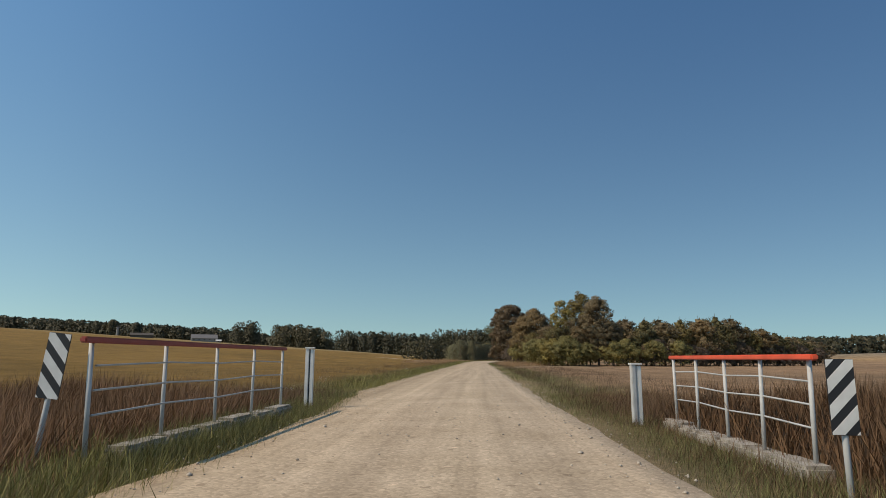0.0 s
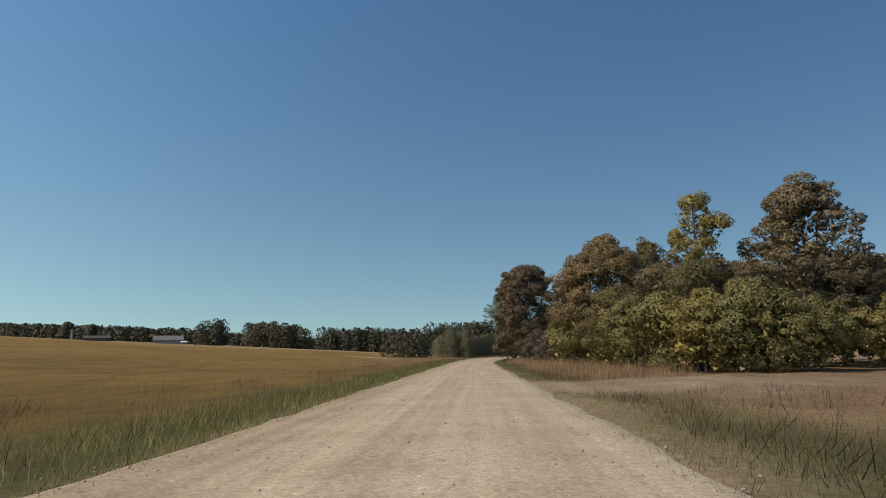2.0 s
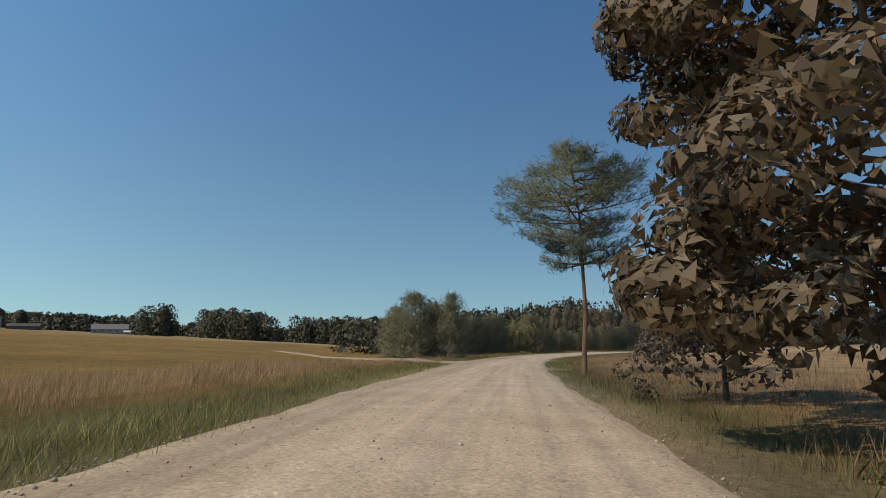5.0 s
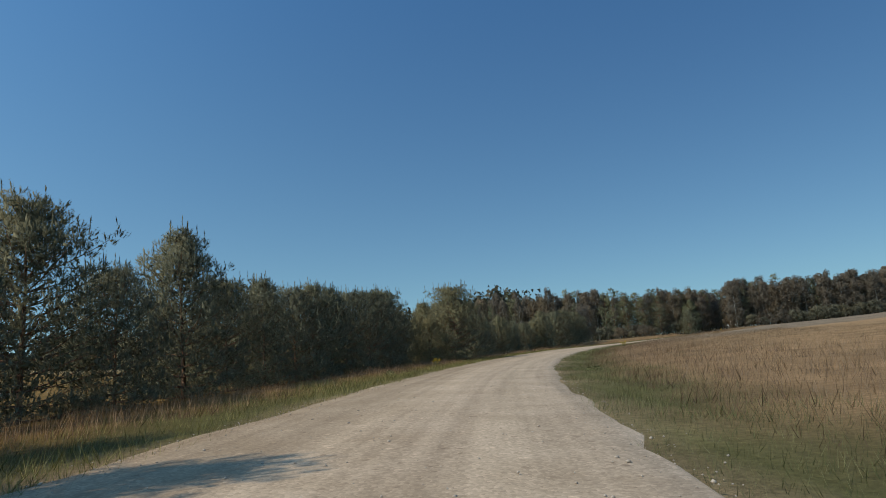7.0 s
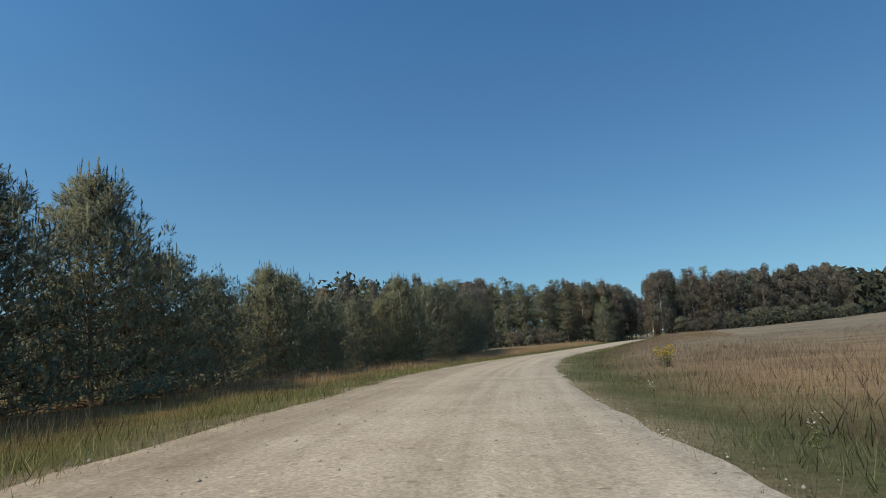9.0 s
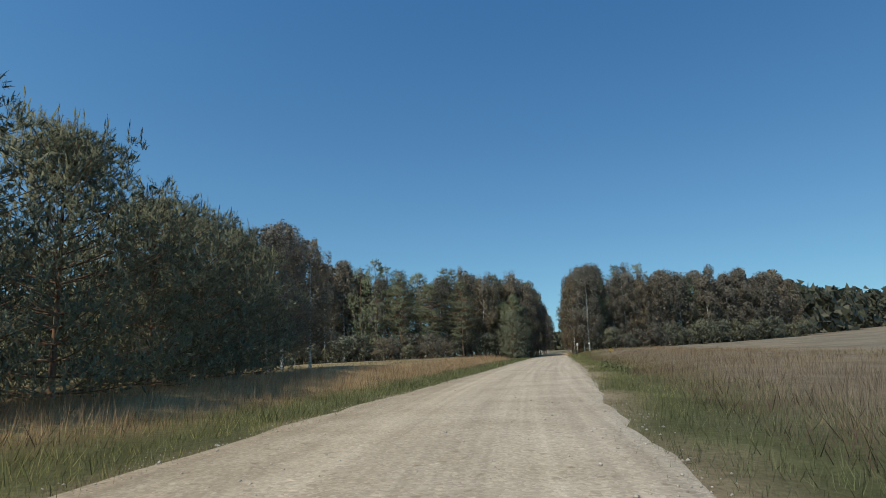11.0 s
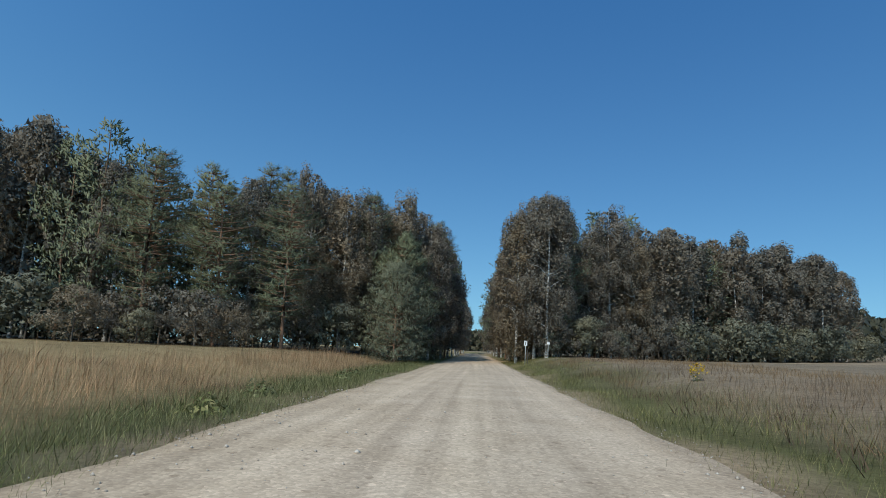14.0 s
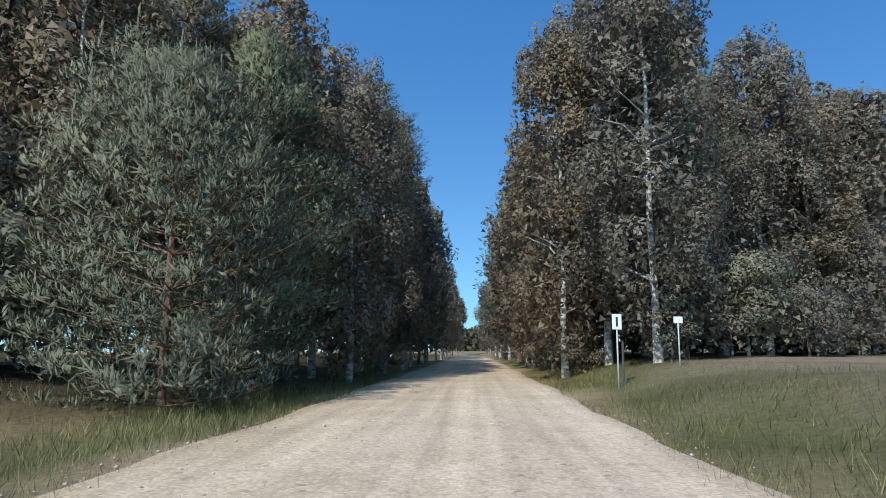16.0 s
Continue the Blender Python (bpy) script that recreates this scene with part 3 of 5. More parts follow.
def leafy_tree(rng, name, h, r, z0, radius, mat, bark, clumps=60, per=70, clump_r=0.9, leaf=0.2, squash=(1, 1, 0.7), droop=0.0, limbs=14, label="", category="tree", group="", trunk_r=None, top=0.96, lobe=2.0):
    """A broadleaved tree or bush: limbs carry rounded lobes, each lobe a cluster of leaf clumps, with gaps of shade between the lobes."""
    ob = new(name)
    tagged(ob, label, category, group)
    trunk_mesh(rng, h * top, trunk_r or h * 0.014, limbs=limbs, limb_from=max(0.12, z0 / h * 0.8), limb_len=0.72 * r / h, mat=bark, parent=ob)
    big = lobe * clump_r
    n = max(7, clumps // 7)
    heart = clump_centres(rng, n, h - 0.75 * big, z0 + 0.6 * big, lambda u: max(0.35 * radius(u), radius(u) - 0.6 * big))
    lobe_size = big * rng.uniform(0.7, 1.25, n)
    which = np.arange(clumps) % n
    away = heart * np.array([1, 1, 0.0])
    away /= np.linalg.norm(away, axis=1, keepdims=True) + 0.4
    face = rand_dirs(rng, clumps) + 0.55 * away[which] + np.array([0, 0, 0.4])
    face /= np.linalg.norm(face, axis=1, keepdims=True) + 1e-9
    c = heart[which] + face * (0.72 * lobe_size[which])[:, None] * np.array([1, 1, 0.8])
    c[:, 2] = np.minimum(c[:, 2], h - 0.5 * clump_r)
    size = clump_r * rng.uniform(0.55, 1.15, clumps)
    d = rand_dirs(rng, clumps * per) + 0.35 * np.repeat(face, per, 0)
    d /= np.linalg.norm(d, axis=1, keepdims=True) + 1e-9
    rad = rng.uniform(0.5, 1.0, clumps * per) ** 0.5
    pos = np.repeat(c, per, 0) + d * (np.repeat(size, per) * rad)[:, None] * np.array(squash)
    if droop:
        pos[:, 2] -= droop * rng.uniform(0, 1, len(pos)) ** 2
    pos[:, 2] = np.maximum(pos[:, 2], 0.12)
    core = int(5.0 * clumps)
    cc = clump_centres(rng, core, h - 1.3 * clump_r, z0 + clump_r * 0.3, lambda u: 0.72 * radius(u))
    v, f = join([leaves(rng, pos, d + np.array([0, 0, 0.3]), leaf, 0.62, 0.5), leaves(rng, cc, rand_dirs(rng, core), max(1.6 * leaf, 0.24 * clump_r), 0.8, 1.0)])
    # light falls on the clumps as on rounded masses
    out = np.r_[pos, cc] - np.array([0, 0, z0 + 0.45 * (h - z0)])
    out[:, 2] *= 0.7
    out /= np.linalg.norm(out, axis=1, keepdims=True) + 1e-9
    nr = np.r_[0.8 * d + 0.4 * np.repeat(face, per, 0), np.zeros_like(cc)] + 0.3 * out + 0.3 * rand_dirs(rng, len(out)) + np.array([0, 0, 0.1])
    mesh_object("crown", v, f, mat, ob, normals=np.repeat(nr, 3, 0))
    return ob


def needle_crown(rng, ob, groups, mat, core, core_len):
    """The needles of one pine: groups of (places, directions, shoot's size) and inner sprays."""
    vs, fs, ns, n0 = [], [], [], 0
    for cen, dirs, *size in groups:
        v, f, nr = (brushes if len(size) > 2 else spindles)(rng, cen, dirs, *size)
        vs.append(v), fs.append(f + n0), ns.append(nr)
        n0 += len(v)
    v, f = tufts(rng, core, rand_dirs(rng, len(core)), core_len, 6, 0.07, 0.9)
    vs.append(v), fs.append(f + n0), ns.append(np.zeros_like(v))
    v, f, nr = np.concatenate(vs), np.concatenate(fs), np.concatenate(ns)
    out = v * np.array([1, 1, 0.0])
    out /= np.linalg.norm(out, axis=1, keepdims=True) + 0.3
    return mesh_object("crown", v, f, mat, ob, normals=0.85 * nr + 0.45 * out + np.array([0, 0, 0.1]))


def young_pine(rng, name="young_pine", h=7.0, r=2.6, label="", group="", full=True, cone=1.8, shoots=12):
    """A bushy young pine: whorled boughs that turn up at the tips and carry rounded puffs of needle shoots, with candles at the top."""
    ob = new(name)
    tagged(ob, label, "tree", group)
    up_ = np.array([0, 0, 1.0])
    trunk = np.c_[np.cumsum(rng.normal(0, 0.03, (6, 2)), 0), np.linspace(-0.2, h * 0.97, 6)]
    pieces = [tube(trunk, np.linspace(0.11, 0.015, 6), 6)]
    puffs, size, outs, tips = [], [], [], []
    lobes = rng.uniform(0, 6.28, 3)
    z = 0.12
    while z < h * 0.95:
        u = z / h
        reach = r * ((0.84 + 0.5 * u if u < 0.28 else 0.98 * (1 - ((u - 0.28) / 0.72) ** cone)) + 0.05)
        n = int(rng.integers(6, 9)) if full else 6
        a0 = rng.uniform(0, 6.28)
        for k in range(n):
            a = a0 + k * 6.283 / n + rng.normal(0, 0.2)
            ln = reach * rng.uniform(0.8, 1.1) * (1 + 0.12 * math.sin(2 * a + lobes[0]) + 0.08 * math.sin(5 * u * 6.28 + 3 * a + lobes[1]))
            out = np.array([math.cos(a), math.sin(a), 0.0])
            side = np.array([-out[1], out[0], 0.0])
            rise = -0.05 + 0.7 * u + rng.normal(0, 0.07)
            along_ = lambda w: np.array([0, 0, z]) + out * ln * w + up_ * ln * (rise * w + 0.2 * w * w)
            if full:
                pieces.append(tube(np.array([along_(w) for w in (0, 0.25, 0.5, 0.75, 0.95)]), np.linspace(0.03, 0.007, 5), 3))
            for w, swing in ((1.0, 0.0), (0.82, 0.3), (0.82, -0.3), (0.6, 0.26), (0.58, -0.26), (0.36, 0.0)):
                if ln * (1 - w) > 0.15 or w == 1.0:
                    puffs.append(along_(w) + side * swing * (0.25 + 0.55 * ln) * rng.uniform(0.7, 1.3) + rng.normal(0, 0.06, 3))
                    size.append((0.2 + 0.13 * ln / r + (0.1 if w < 0.7 else 0.0)) * rng.uniform(0.8, 1.2))
                    outs.append(out * min(1.0, w + 0.2))
                    if w == 1.0 and u > 0.3 and rng.uniform() < 0.55:
                        tips.append(puffs[-1] + up_ * 0.8 * size[-1])
        z += rng.uniform(0.36, 0.48) * (1 if full else 1.3)
    v, f = bond(pieces)
    mesh_object("trunk", v, f, M_PINE_BARK, ob, smooth=True)
    k = shoots if full else 5
    puffs, size, outs = np.array(puffs), np.repeat(size, k)[:, None], np.repeat(np.array(outs), k, 0)
    face = rand_dirs(rng, len(outs)) + 0.5 * outs + 0.55 * up_
    face /= np.linalg.norm(face, axis=1, keepdims=True) + 1e-9
    cen = np.repeat(puffs, k, 0) + face * size * rng.uniform(0.35, 0.95, (len(outs), 1)) * np.array([1, 1, 0.75])
    cen[:, 2] = np.maximum(cen[:, 2], 0.05)
    dirs = 0.75 * face + 0.6 * up_ + rng.normal(0, 0.15, face.shape)
    m = 26 if full else 8
    a, q = rng.uniform(0, 6.28, m), np.r_[0.0, rng.uniform(0.1, 1, m - 1)]
    top = np.c_[np.cos(a) * q * r * 0.5, np.sin(a) * q * r * 0.5, h * (0.95 - 0.3 * q ** 1.2) - 0.1]
    top = np.r_[top, np.array(tips)]
    tops = np.concatenate([top + up_ * step for step in (-0.15, 0.05, 0.25)])
    tdirs = np.tile(up_, (len(tops), 1)) + rng.normal(0, 0.08, tops.shape)
    n = 420 if full else 110
    pick = rng.integers(0, len(puffs), n)
    core = puffs[pick] * np.array([0.75, 0.75, 1.0]) + rng.normal(0, 0.12, (n, 3))
    core[:, 2] = np.maximum(core[:, 2], 0.3)
    thin = (0.2, 0.08, 120 // shoots, 0.009 * 12 / max(shoots, 12)) if full else (0.3, 0.06)
    groups = [(cen, dirs, *thin), (tops, tdirs, 0.26, 0.065, 9, 0.009)]
    if full:
        inside = puffs * np.array([0.9, 0.9, 1.0]) - 0.1 * up_
        groups += [(cen[::2], dirs[::2], 0.19, 0.022), (tops, tdirs, 0.3, 0.026), (inside, rand_dirs(rng, len(puffs)) + 0.4 * up_, 0.24, 0.06)]
    needle_crown(rng, ob, groups, M_NEEDLE, core, 0.38)
    return ob


def old_pine(rng, name="pine", h=16.0, r=3.2, z0=5.0, label="", group="", full=False, fine=True, dense=1.0):
    """A grown pine: layered sprays of needle brushes on level boughs."""
    ob = new(name)
    tagged(ob, label, "tree", group)
    pieces, cen, dirs = [], [], []
    trunk = np.c_[np.cumsum(rng.normal(0, 0.09, (8, 2)), 0), np.linspace(-0.2, h * 0.98, 8)]
    pieces.append(tube(trunk, np.linspace(0.15, 0.03, 8), 7))
    z = z0
    while z < h:
        u = (z - z0) / (h - z0)
        reach = r * (0.55 + 0.9 * u if u < 0.35 else (1 - ((u - 0.35) / 0.65) ** 2.2) * 0.86 + 0.12)
        if full:
            reach = r * (0.78 + 0.6 * u if u < 0.3 else 0.96 * (1 - ((u - 0.3) / 0.7) ** 2.0) + 0.1)
        base = np.array([np.interp(z, trunk[:, 2], trunk[:, 0]), np.interp(z, trunk[:, 2], trunk[:, 1]), z])
        for k in range(int(rng.integers(5, 8)) + (4 if full else 0)):
            a = rng.uniform(0, 6.283)
            ln = reach * rng.uniform(0.7, 1.12)
            out = np.array([math.cos(a), math.sin(a), rng.uniform(-0.12, 0.3)])
            q = np.linspace(0, 1, 4)[:, None]
            if fine:
                pieces.append(tube(base + out * ln * q + np.array([0, 0, 0.12]) * ln * q ** 2, np.linspace(0.06, 0.012, 4), 4))
            m = int((9 + 16 * ln / r) * (2.8 if full else 1.2) * (1 if fine else 0.4) * dense)
            w = 1.04 - 0.68 * rng.uniform(0, 1, m) ** 1.3
            p = base + out * (ln * w)[:, None] + np.array([0, 0, 0.12]) * (ln * w ** 2)[:, None]
            side = np.array([-out[1], out[0], 0.0])
            swing = rng.normal(0, 1, m)
            p = p + side * (swing * 0.24 * ln * (1.2 - 0.6 * w))[:, None]
            p[:, 2] += rng.normal(0.0, 0.12, m)
            p[:, 2] = np.maximum(p[:, 2], 0.1)
            cen.append(p)
            dirs.append(out * 0.7 + side * (0.4 * swing)[:, None] + np.array([0, 0, 0.5]) + rng.normal(0, 0.42, (m, 3)))
        z += rng.uniform(0.4, 0.65)
    cen, dirs = np.concatenate(cen), np.concatenate(dirs)
    v, f = bond(pieces)
    mesh_object("trunk", v, f, M_PINE_BARK, ob, smooth=True)
    n = 900 if full else 160
    pick = rng.integers(0, len(cen), n)
    core = cen[pick] * np.array([0.68, 0.68, 1.0]) + rng.normal(0, 0.15, (n, 3))
    groups = [(cen, dirs, 0.24, 0.11, 8, 0.012)] if full else ([(cen, dirs, 0.3, 0.12, 11, 0.011)] if fine else [(cen, dirs, 0.45, 0.07)])
    if full:
        groups.append((cen[::3] * np.array([0.9, 0.9, 1.0]) - np.array([0, 0, 0.12]), dirs[::3], 0.3, 0.06))
    needle_crown(rng, ob, groups, M_NEEDLE_OLD, core, 0.34 if full else 0.6)
    return ob


def place(ob, x, y, turn=0.0, size=1.0, tall=None, first=False, sink=0.05):
    m = Matrix.Translation((x, y, ground_z(x, y) - sink)) @ Matrix.Rotation(turn, 4, "Z") @ Matrix.Diagonal((size, size, tall or size, 1))
    if first:
        ob.matrix_basis = m
        return ob
    return copy_thing(ob, m)


class Stock:
    """A few grown models of one kind; each planting takes the next one, turned and scaled."""

    def __init__(self, models, seed):
        self.models, self.rng = models, np.random.default_rng(seed)

    def plant(self, x, y, size=1.0, tall=None, k=None, label="", turn=None):
        k = int(self.rng.integers(len(self.models))) if k is None else k
        turn = float(self.rng.uniform(0, 6.28)) if turn is None else turn
        ob = self.models[k]
        c = copy_thing(ob, Matrix.Translation((x, y, ground_z(x, y) - 0.05)) @ Matrix.Rotation(turn, 4, "Z") @ Matrix.Diagonal((size, size, tall or size, 1)))
        if label:
            tagged(c, label)
        return c

    def clear(self):
        """The models themselves are not part of the place."""
        for ob in self.models:
            for o in (*ob.children_recursive, ob):
                bpy.data.objects.remove(o)


def along(s, d):
    """The place d metres to the right of the road's line at its metre s."""
    s = int(round(s))
    p = LINE[s] + RIGHT[s] * d
    return float(p[0]), float(p[1])


def crown_round(r, low=0.55):
    return lambda u: r * math.sqrt(max(0.02, 1 - abs(2 * (0.12 + 0.88 * u) - 0.9) ** 2.2)) * (1 if u > 0.2 else low + (1 - low) * u / 0.2)


def crown_shrub(r):
    return lambda u: r * math.sqrt(max(0.03, 1 - u ** 2.2))


R = lambda k: np.random.default_rng(k)

# -- the big roadside maple
maple = leafy_tree(R(11), "maple_tree", 15.8, 5.4, 0.7, lambda u: 5.8 * (0.8 + 0.7 * u if u < 0.3 else math.sqrt(max(0.02, 1 - ((u - 0.3) / 0.72) ** 2.9))), M_LEAF_MAPLE, M_BARK, clumps=760, per=80, clump_r=0.74, leaf=0.12, limbs=44, trunk_r=0.42, label="tall broad maple with dark brownish-green leaves beside the road")
place(maple, 12.6, 164.5, 0.3, first=True)
tall_pine = old_pine(R(12), "roadside_pine", 12.5, 4.3, 6.0, dense=5.0, label="tall roadside pine with bare lower trunk")
place(tall_pine, 10.6, 188.2, first=True)

# -- the thicket
bush_lime = Stock([leafy_tree(R(20 + k), "bush", 3.4, 2.0, 0.1, crown_shrub(2.0), M_LEAF_LIME, M_BARK, clumps=110, per=80, clump_r=0.42, leaf=0.06, limbs=10, trunk_r=0.05, top=0.75, category="bush", label="yellow-green leafy bush at the thicket's edge", group="thicket bushes") for k in range(2)], 1)
bush_purple = Stock([leafy_tree(R(30 + k), "shrub", 3.6, 2.3, 0.1, crown_shrub(2.3), M_LEAF_PURPLE, M_BARK, clumps=130, per=70, clump_r=0.4, leaf=0.055, limbs=16, trunk_r=0.05, top=0.8, category="bush", label="dull purple-brown roadside shrub", group="roadside shrubs") for k in range(2)], 2)
tree_brown = Stock([leafy_tree(R(40 + k), "thicket_tree", 8.5, 2.9, 0.4, crown_round(2.9, 0.95), M_LEAF_BROWN, M_BARK, clumps=200, per=84, clump_r=0.6, leaf=0.058, limbs=18, label="brownish-green leafy thicket tree", group="thicket trees") for k in range(2)], 3)
tree_olive = Stock([leafy_tree(R(50 + k), "thicket_tree", 7.5, 2.6, 0.3, crown_round(2.6, 0.95), M_LEAF_OLIVE, M_BARK, clumps=160, per=84, clump_r=0.58, leaf=0.058, limbs=18, label="olive-green leafy thicket tree", group="thicket trees") for k in range(2)], 4)
far_brown = Stock([leafy_tree(R(44), "thicket_tree", 8.5, 2.9, 0.4, crown_round(2.9, 0.95), M_LEAF_BROWN, M_BARK, clumps=120, per=32, clump_r=0.75, leaf=0.15, limbs=12, label="brownish-green leafy thicket tree", group="thicket trees")], 23)
far_olive = Stock([leafy_tree(R(54), "thicket_tree", 7.5, 2.6, 0.3, crown_round(2.6, 0.95), M_LEAF_OLIVE, M_BARK, clumps=110, per=32, clump_r=0.7, leaf=0.14, limbs=12, label="olive-green leafy thicket tree", group="thicket trees")], 24)
broad_tree = leafy_tree(R(64), "broad_thicket_tree", 10.3, 4.8, 0.3, crown_round(4.8, 0.97), M_LEAF_BROWN, M_BARK, clumps=900, per=80, clump_r=0.58, leaf=0.085, limbs=26, label="broad beige-brown leafy tree at the thicket's end")
place(broad_tree, 15.3, 115.2, first=True)
back_tree = leafy_tree(R(66), "tall_autumn_tree", 18.3, 5.8, 1.2, crown_round(5.8, 0.9), M_LEAF_OLIVE, M_BARK, clumps=560, per=70, clump_r=0.75, leaf=0.12, limbs=30, label="tall yellowing leafy tree behind the roadside shrubs")
place(back_tree, 31.0, 159.5, first=True)
lone_maple = leafy_tree(R(60), "tall_thicket_tree", 11.5, 3.7, 1.0, crown_round(3.7, 0.9), M_LEAF_BROWN, M_BARK, clumps=380, per=80, clump_r=0.6, leaf=0.1, limbs=22, label="tall brownish maple rising over the thicket")
place(lone_maple, 24.6, 104.0, first=True)
aspen = leafy_tree(R(61), "tall_thin_tree", 11.1, 1.9, 5.4, crown_round(1.9), M_LEAF_LIME, M_BARK, clumps=84, per=70, clump_r=0.5, leaf=0.085, limbs=16, label="tall thin tree with an open yellow-green crown")
place(aspen, 18.8, 105.0, first=True)
rng = R(70)
for x, y, k, size, tall in ((17.6, 107.5, 0, 1.05, 0.85), (17.5, 102.5, 1, 1.0, 0.88), (21.5, 112, 0, 1.1, 0.95), (21.5, 104, 0, 0.95, 0.82), (20.2, 108, 1, 1.1, 0.95), (14.6, 109.5, 1, 0.9, 0.8), (27.5, 106.5, 1, 1.1, 1.0), (28.5, 112, 0, 1.2, 1.0)):
    (tree_brown if k == 0 else tree_olive).plant(x, y, size, tall)
for x, y, k, tall in ((33, 107.5, 1, 1.1), (36.5, 109.0, 0, 0.95), (40, 111, 1, 1.15), (44, 113, 0, 1.05), (47.5, 115, 1, 1.3), (51, 117, 0, 1.12), (54.5, 119, 1, 1.05), (58, 121, 0, 0.9), (61.5, 123.5, 1, 0.92), (65, 126, 0, 0.72), (68.5, 128.5, 1, 0.8), (72, 131, 0, 0.65), (31, 112, 0, 1.05), (35, 115, 1, 1.2), (38.5, 118, 0, 1.1), (42.5, 119, 1, 1.25), (46.5, 121, 0, 1.15), (50.5, 123, 1, 1.15), (55, 126, 0, 0.95), (59, 128, 1, 1.0), (63, 131, 0, 0.8), (24, 116, 0, 1.1), (26, 120, 1, 1.1), (33, 122, 1, 1.2)):
    (far_brown if k == 0 else far_olive).plant(x, y, float(rng.uniform(1.05, 1.3)), tall)
for x, y in ((15.0, 104.5), (15.6, 101.5), (16.6, 99.5), (14.4, 109), (14.8, 114), (19.5, 98.6), (22, 98.6), (25.5, 99.2), (29, 100.5), (33.5, 102.5), (38, 105), (13.0, 116.5), (17.8, 98.4), (20.8, 97.9)):
    bush_lime.plant(x + float(rng.uniform(-0.6, 0.6)), y, float(rng.uniform(1.0, 1.4)))
for x, y in ((42, 108), (51, 114), (62, 122), (12.4, 125), (12.8, 128.5), (14.5, 132), (11.8, 136), (15.8, 138), (13.2, 142), (17.5, 134), (17, 145), (14, 148), (19, 141), (18.5, 151), (20, 157), (15.5, 154), (21, 147), (22, 163), (19.5, 168), (11.5, 172), (12.6, 160.5), (16.0, 161.5), (15.0, 167.0)):
    bush_purple.plant(x, y, float(rng.uniform(0.85, 1.15)))
for x, y, z in ((16.5, 139.5, 1.25), (18.5, 143, 1.35), (20.5, 139, 1.36), (22, 144, 1.38), (14.6, 136.5, 1.1)):
    bush_purple.plant(x, y, z)
for k in range(13):
    bush_purple.plant(31.5 + 3.2 * k + float(rng.uniform(-0.6, 0.6)), 104.0 + 1.9 * k + float(rng.uniform(-0.6, 0.6)), float(rng.uniform(0.95, 1.25)))

# -- the young pines along the left of the bend
pines = Stock([young_pine(R(80 + k), h=7.0, r=2.75 + 0.12 * k, cone=(1.2, 1.8, 1.4, 2.0)[k], label="bushy young pine with upright shoots", group="young pines") for k in range(4)], 5)
back_pines = Stock([young_pine(R(86 + k), h=7.0, r=3.1, label="bushy young pine with upright shoots", group="young pines", full=False, cone=1.5) for k in range(2)], 15)
rng = R(90)
for x, y, s in ((2.0, 221.5, 1.01), (-2.2, 222.3, 1.0), (-0.2, 225.5, 0.9), (-4.6, 225.0, 0.85)):
    pines.plant(x, y, s * 0.92 if s < 1.005 else 0.62, s)
# (metre along the road, metres to its right, height)
for s, d, h in ((328, -14.3, 7.4), (388.5, -13.8, 7.8), (400, -13.6, 6.1), (416.8, -11.8, 7.0)):
    pines.plant(*along(s, d), h / 7.0 * 0.95, h / 7.0, k=0)
for s, d, h in ((316.5, -13.5, 5.3), (320, -14.5, 6.9), (324.5, -14.5, 5.3), (332, -14.5, 5.5), (335.5, -14.5, 6.1), (339.5, -14.5, 6.0), (343, -14.5, 6.5), (346.5, -14.5, 6.5), (350.5, -14.5, 6.6), (354, -14.5, 6.8), (357.5, -14.5, 6.8), (361, -15.5, 7.4), (363, -11.5, 4.5), (365.5, -9.6, 7.7), (369.5, -12.0, 5.5), (372, -15.0, 7.1), (376.5, -14.0, 7.1), (380.5, -14.3, 7.9), (384.5, -14.0, 6.7), (392, -14.0, 5.7), (396, -14.3, 5.3), (403, -14.0, 6.1), (407, -13.5, 4.7), (411, -13.0, 4.9), (414, -12.0, 5.1), (420.5, -12.0, 5.9), (425.5, -12.2, 7.0), (431, -12.2, 7.1), (436, -13.0, 6.7), (440, -13.5, 6.9), (444, -14.0, 7.1)):
    pines.plant(*along(s, d), h / 7.0 * float(rng.uniform(0.92, 1.05)), h / 7.0)
    back_pines.plant(*along(s + rng.uniform(-2, 2), d - 5.0 + rng.normal(0, 0.7)), float(rng.uniform(0.7, 0.85)))

# -- the forest at the end, on both sides of the road
def birch_crown(r):
    return lambda u: r * (0.75 + 0.7 * u if u < 0.35 else math.sqrt(max(0.02, 1 - ((u - 0.35) / 0.68) ** 2.2)))


def birch(seed, fine):
    a = dict(clumps=330, per=58, clump_r=0.56, leaf=0.085) if fine else dict(clumps=150, per=34, clump_r=0.72, leaf=0.15)
    return leafy_tree(R(seed), "birch", 15.5, 2.9, 1.2, birch_crown(2.9), M_LEAF_BIRCH, M_BIRCH_BARK, squash=(0.8, 0.8, 1.2), droop=0.9, limbs=18 if fine else 4, label="grown birch with white trunk and drooping leaves", group="forest birches", trunk_r=0.13, **a)


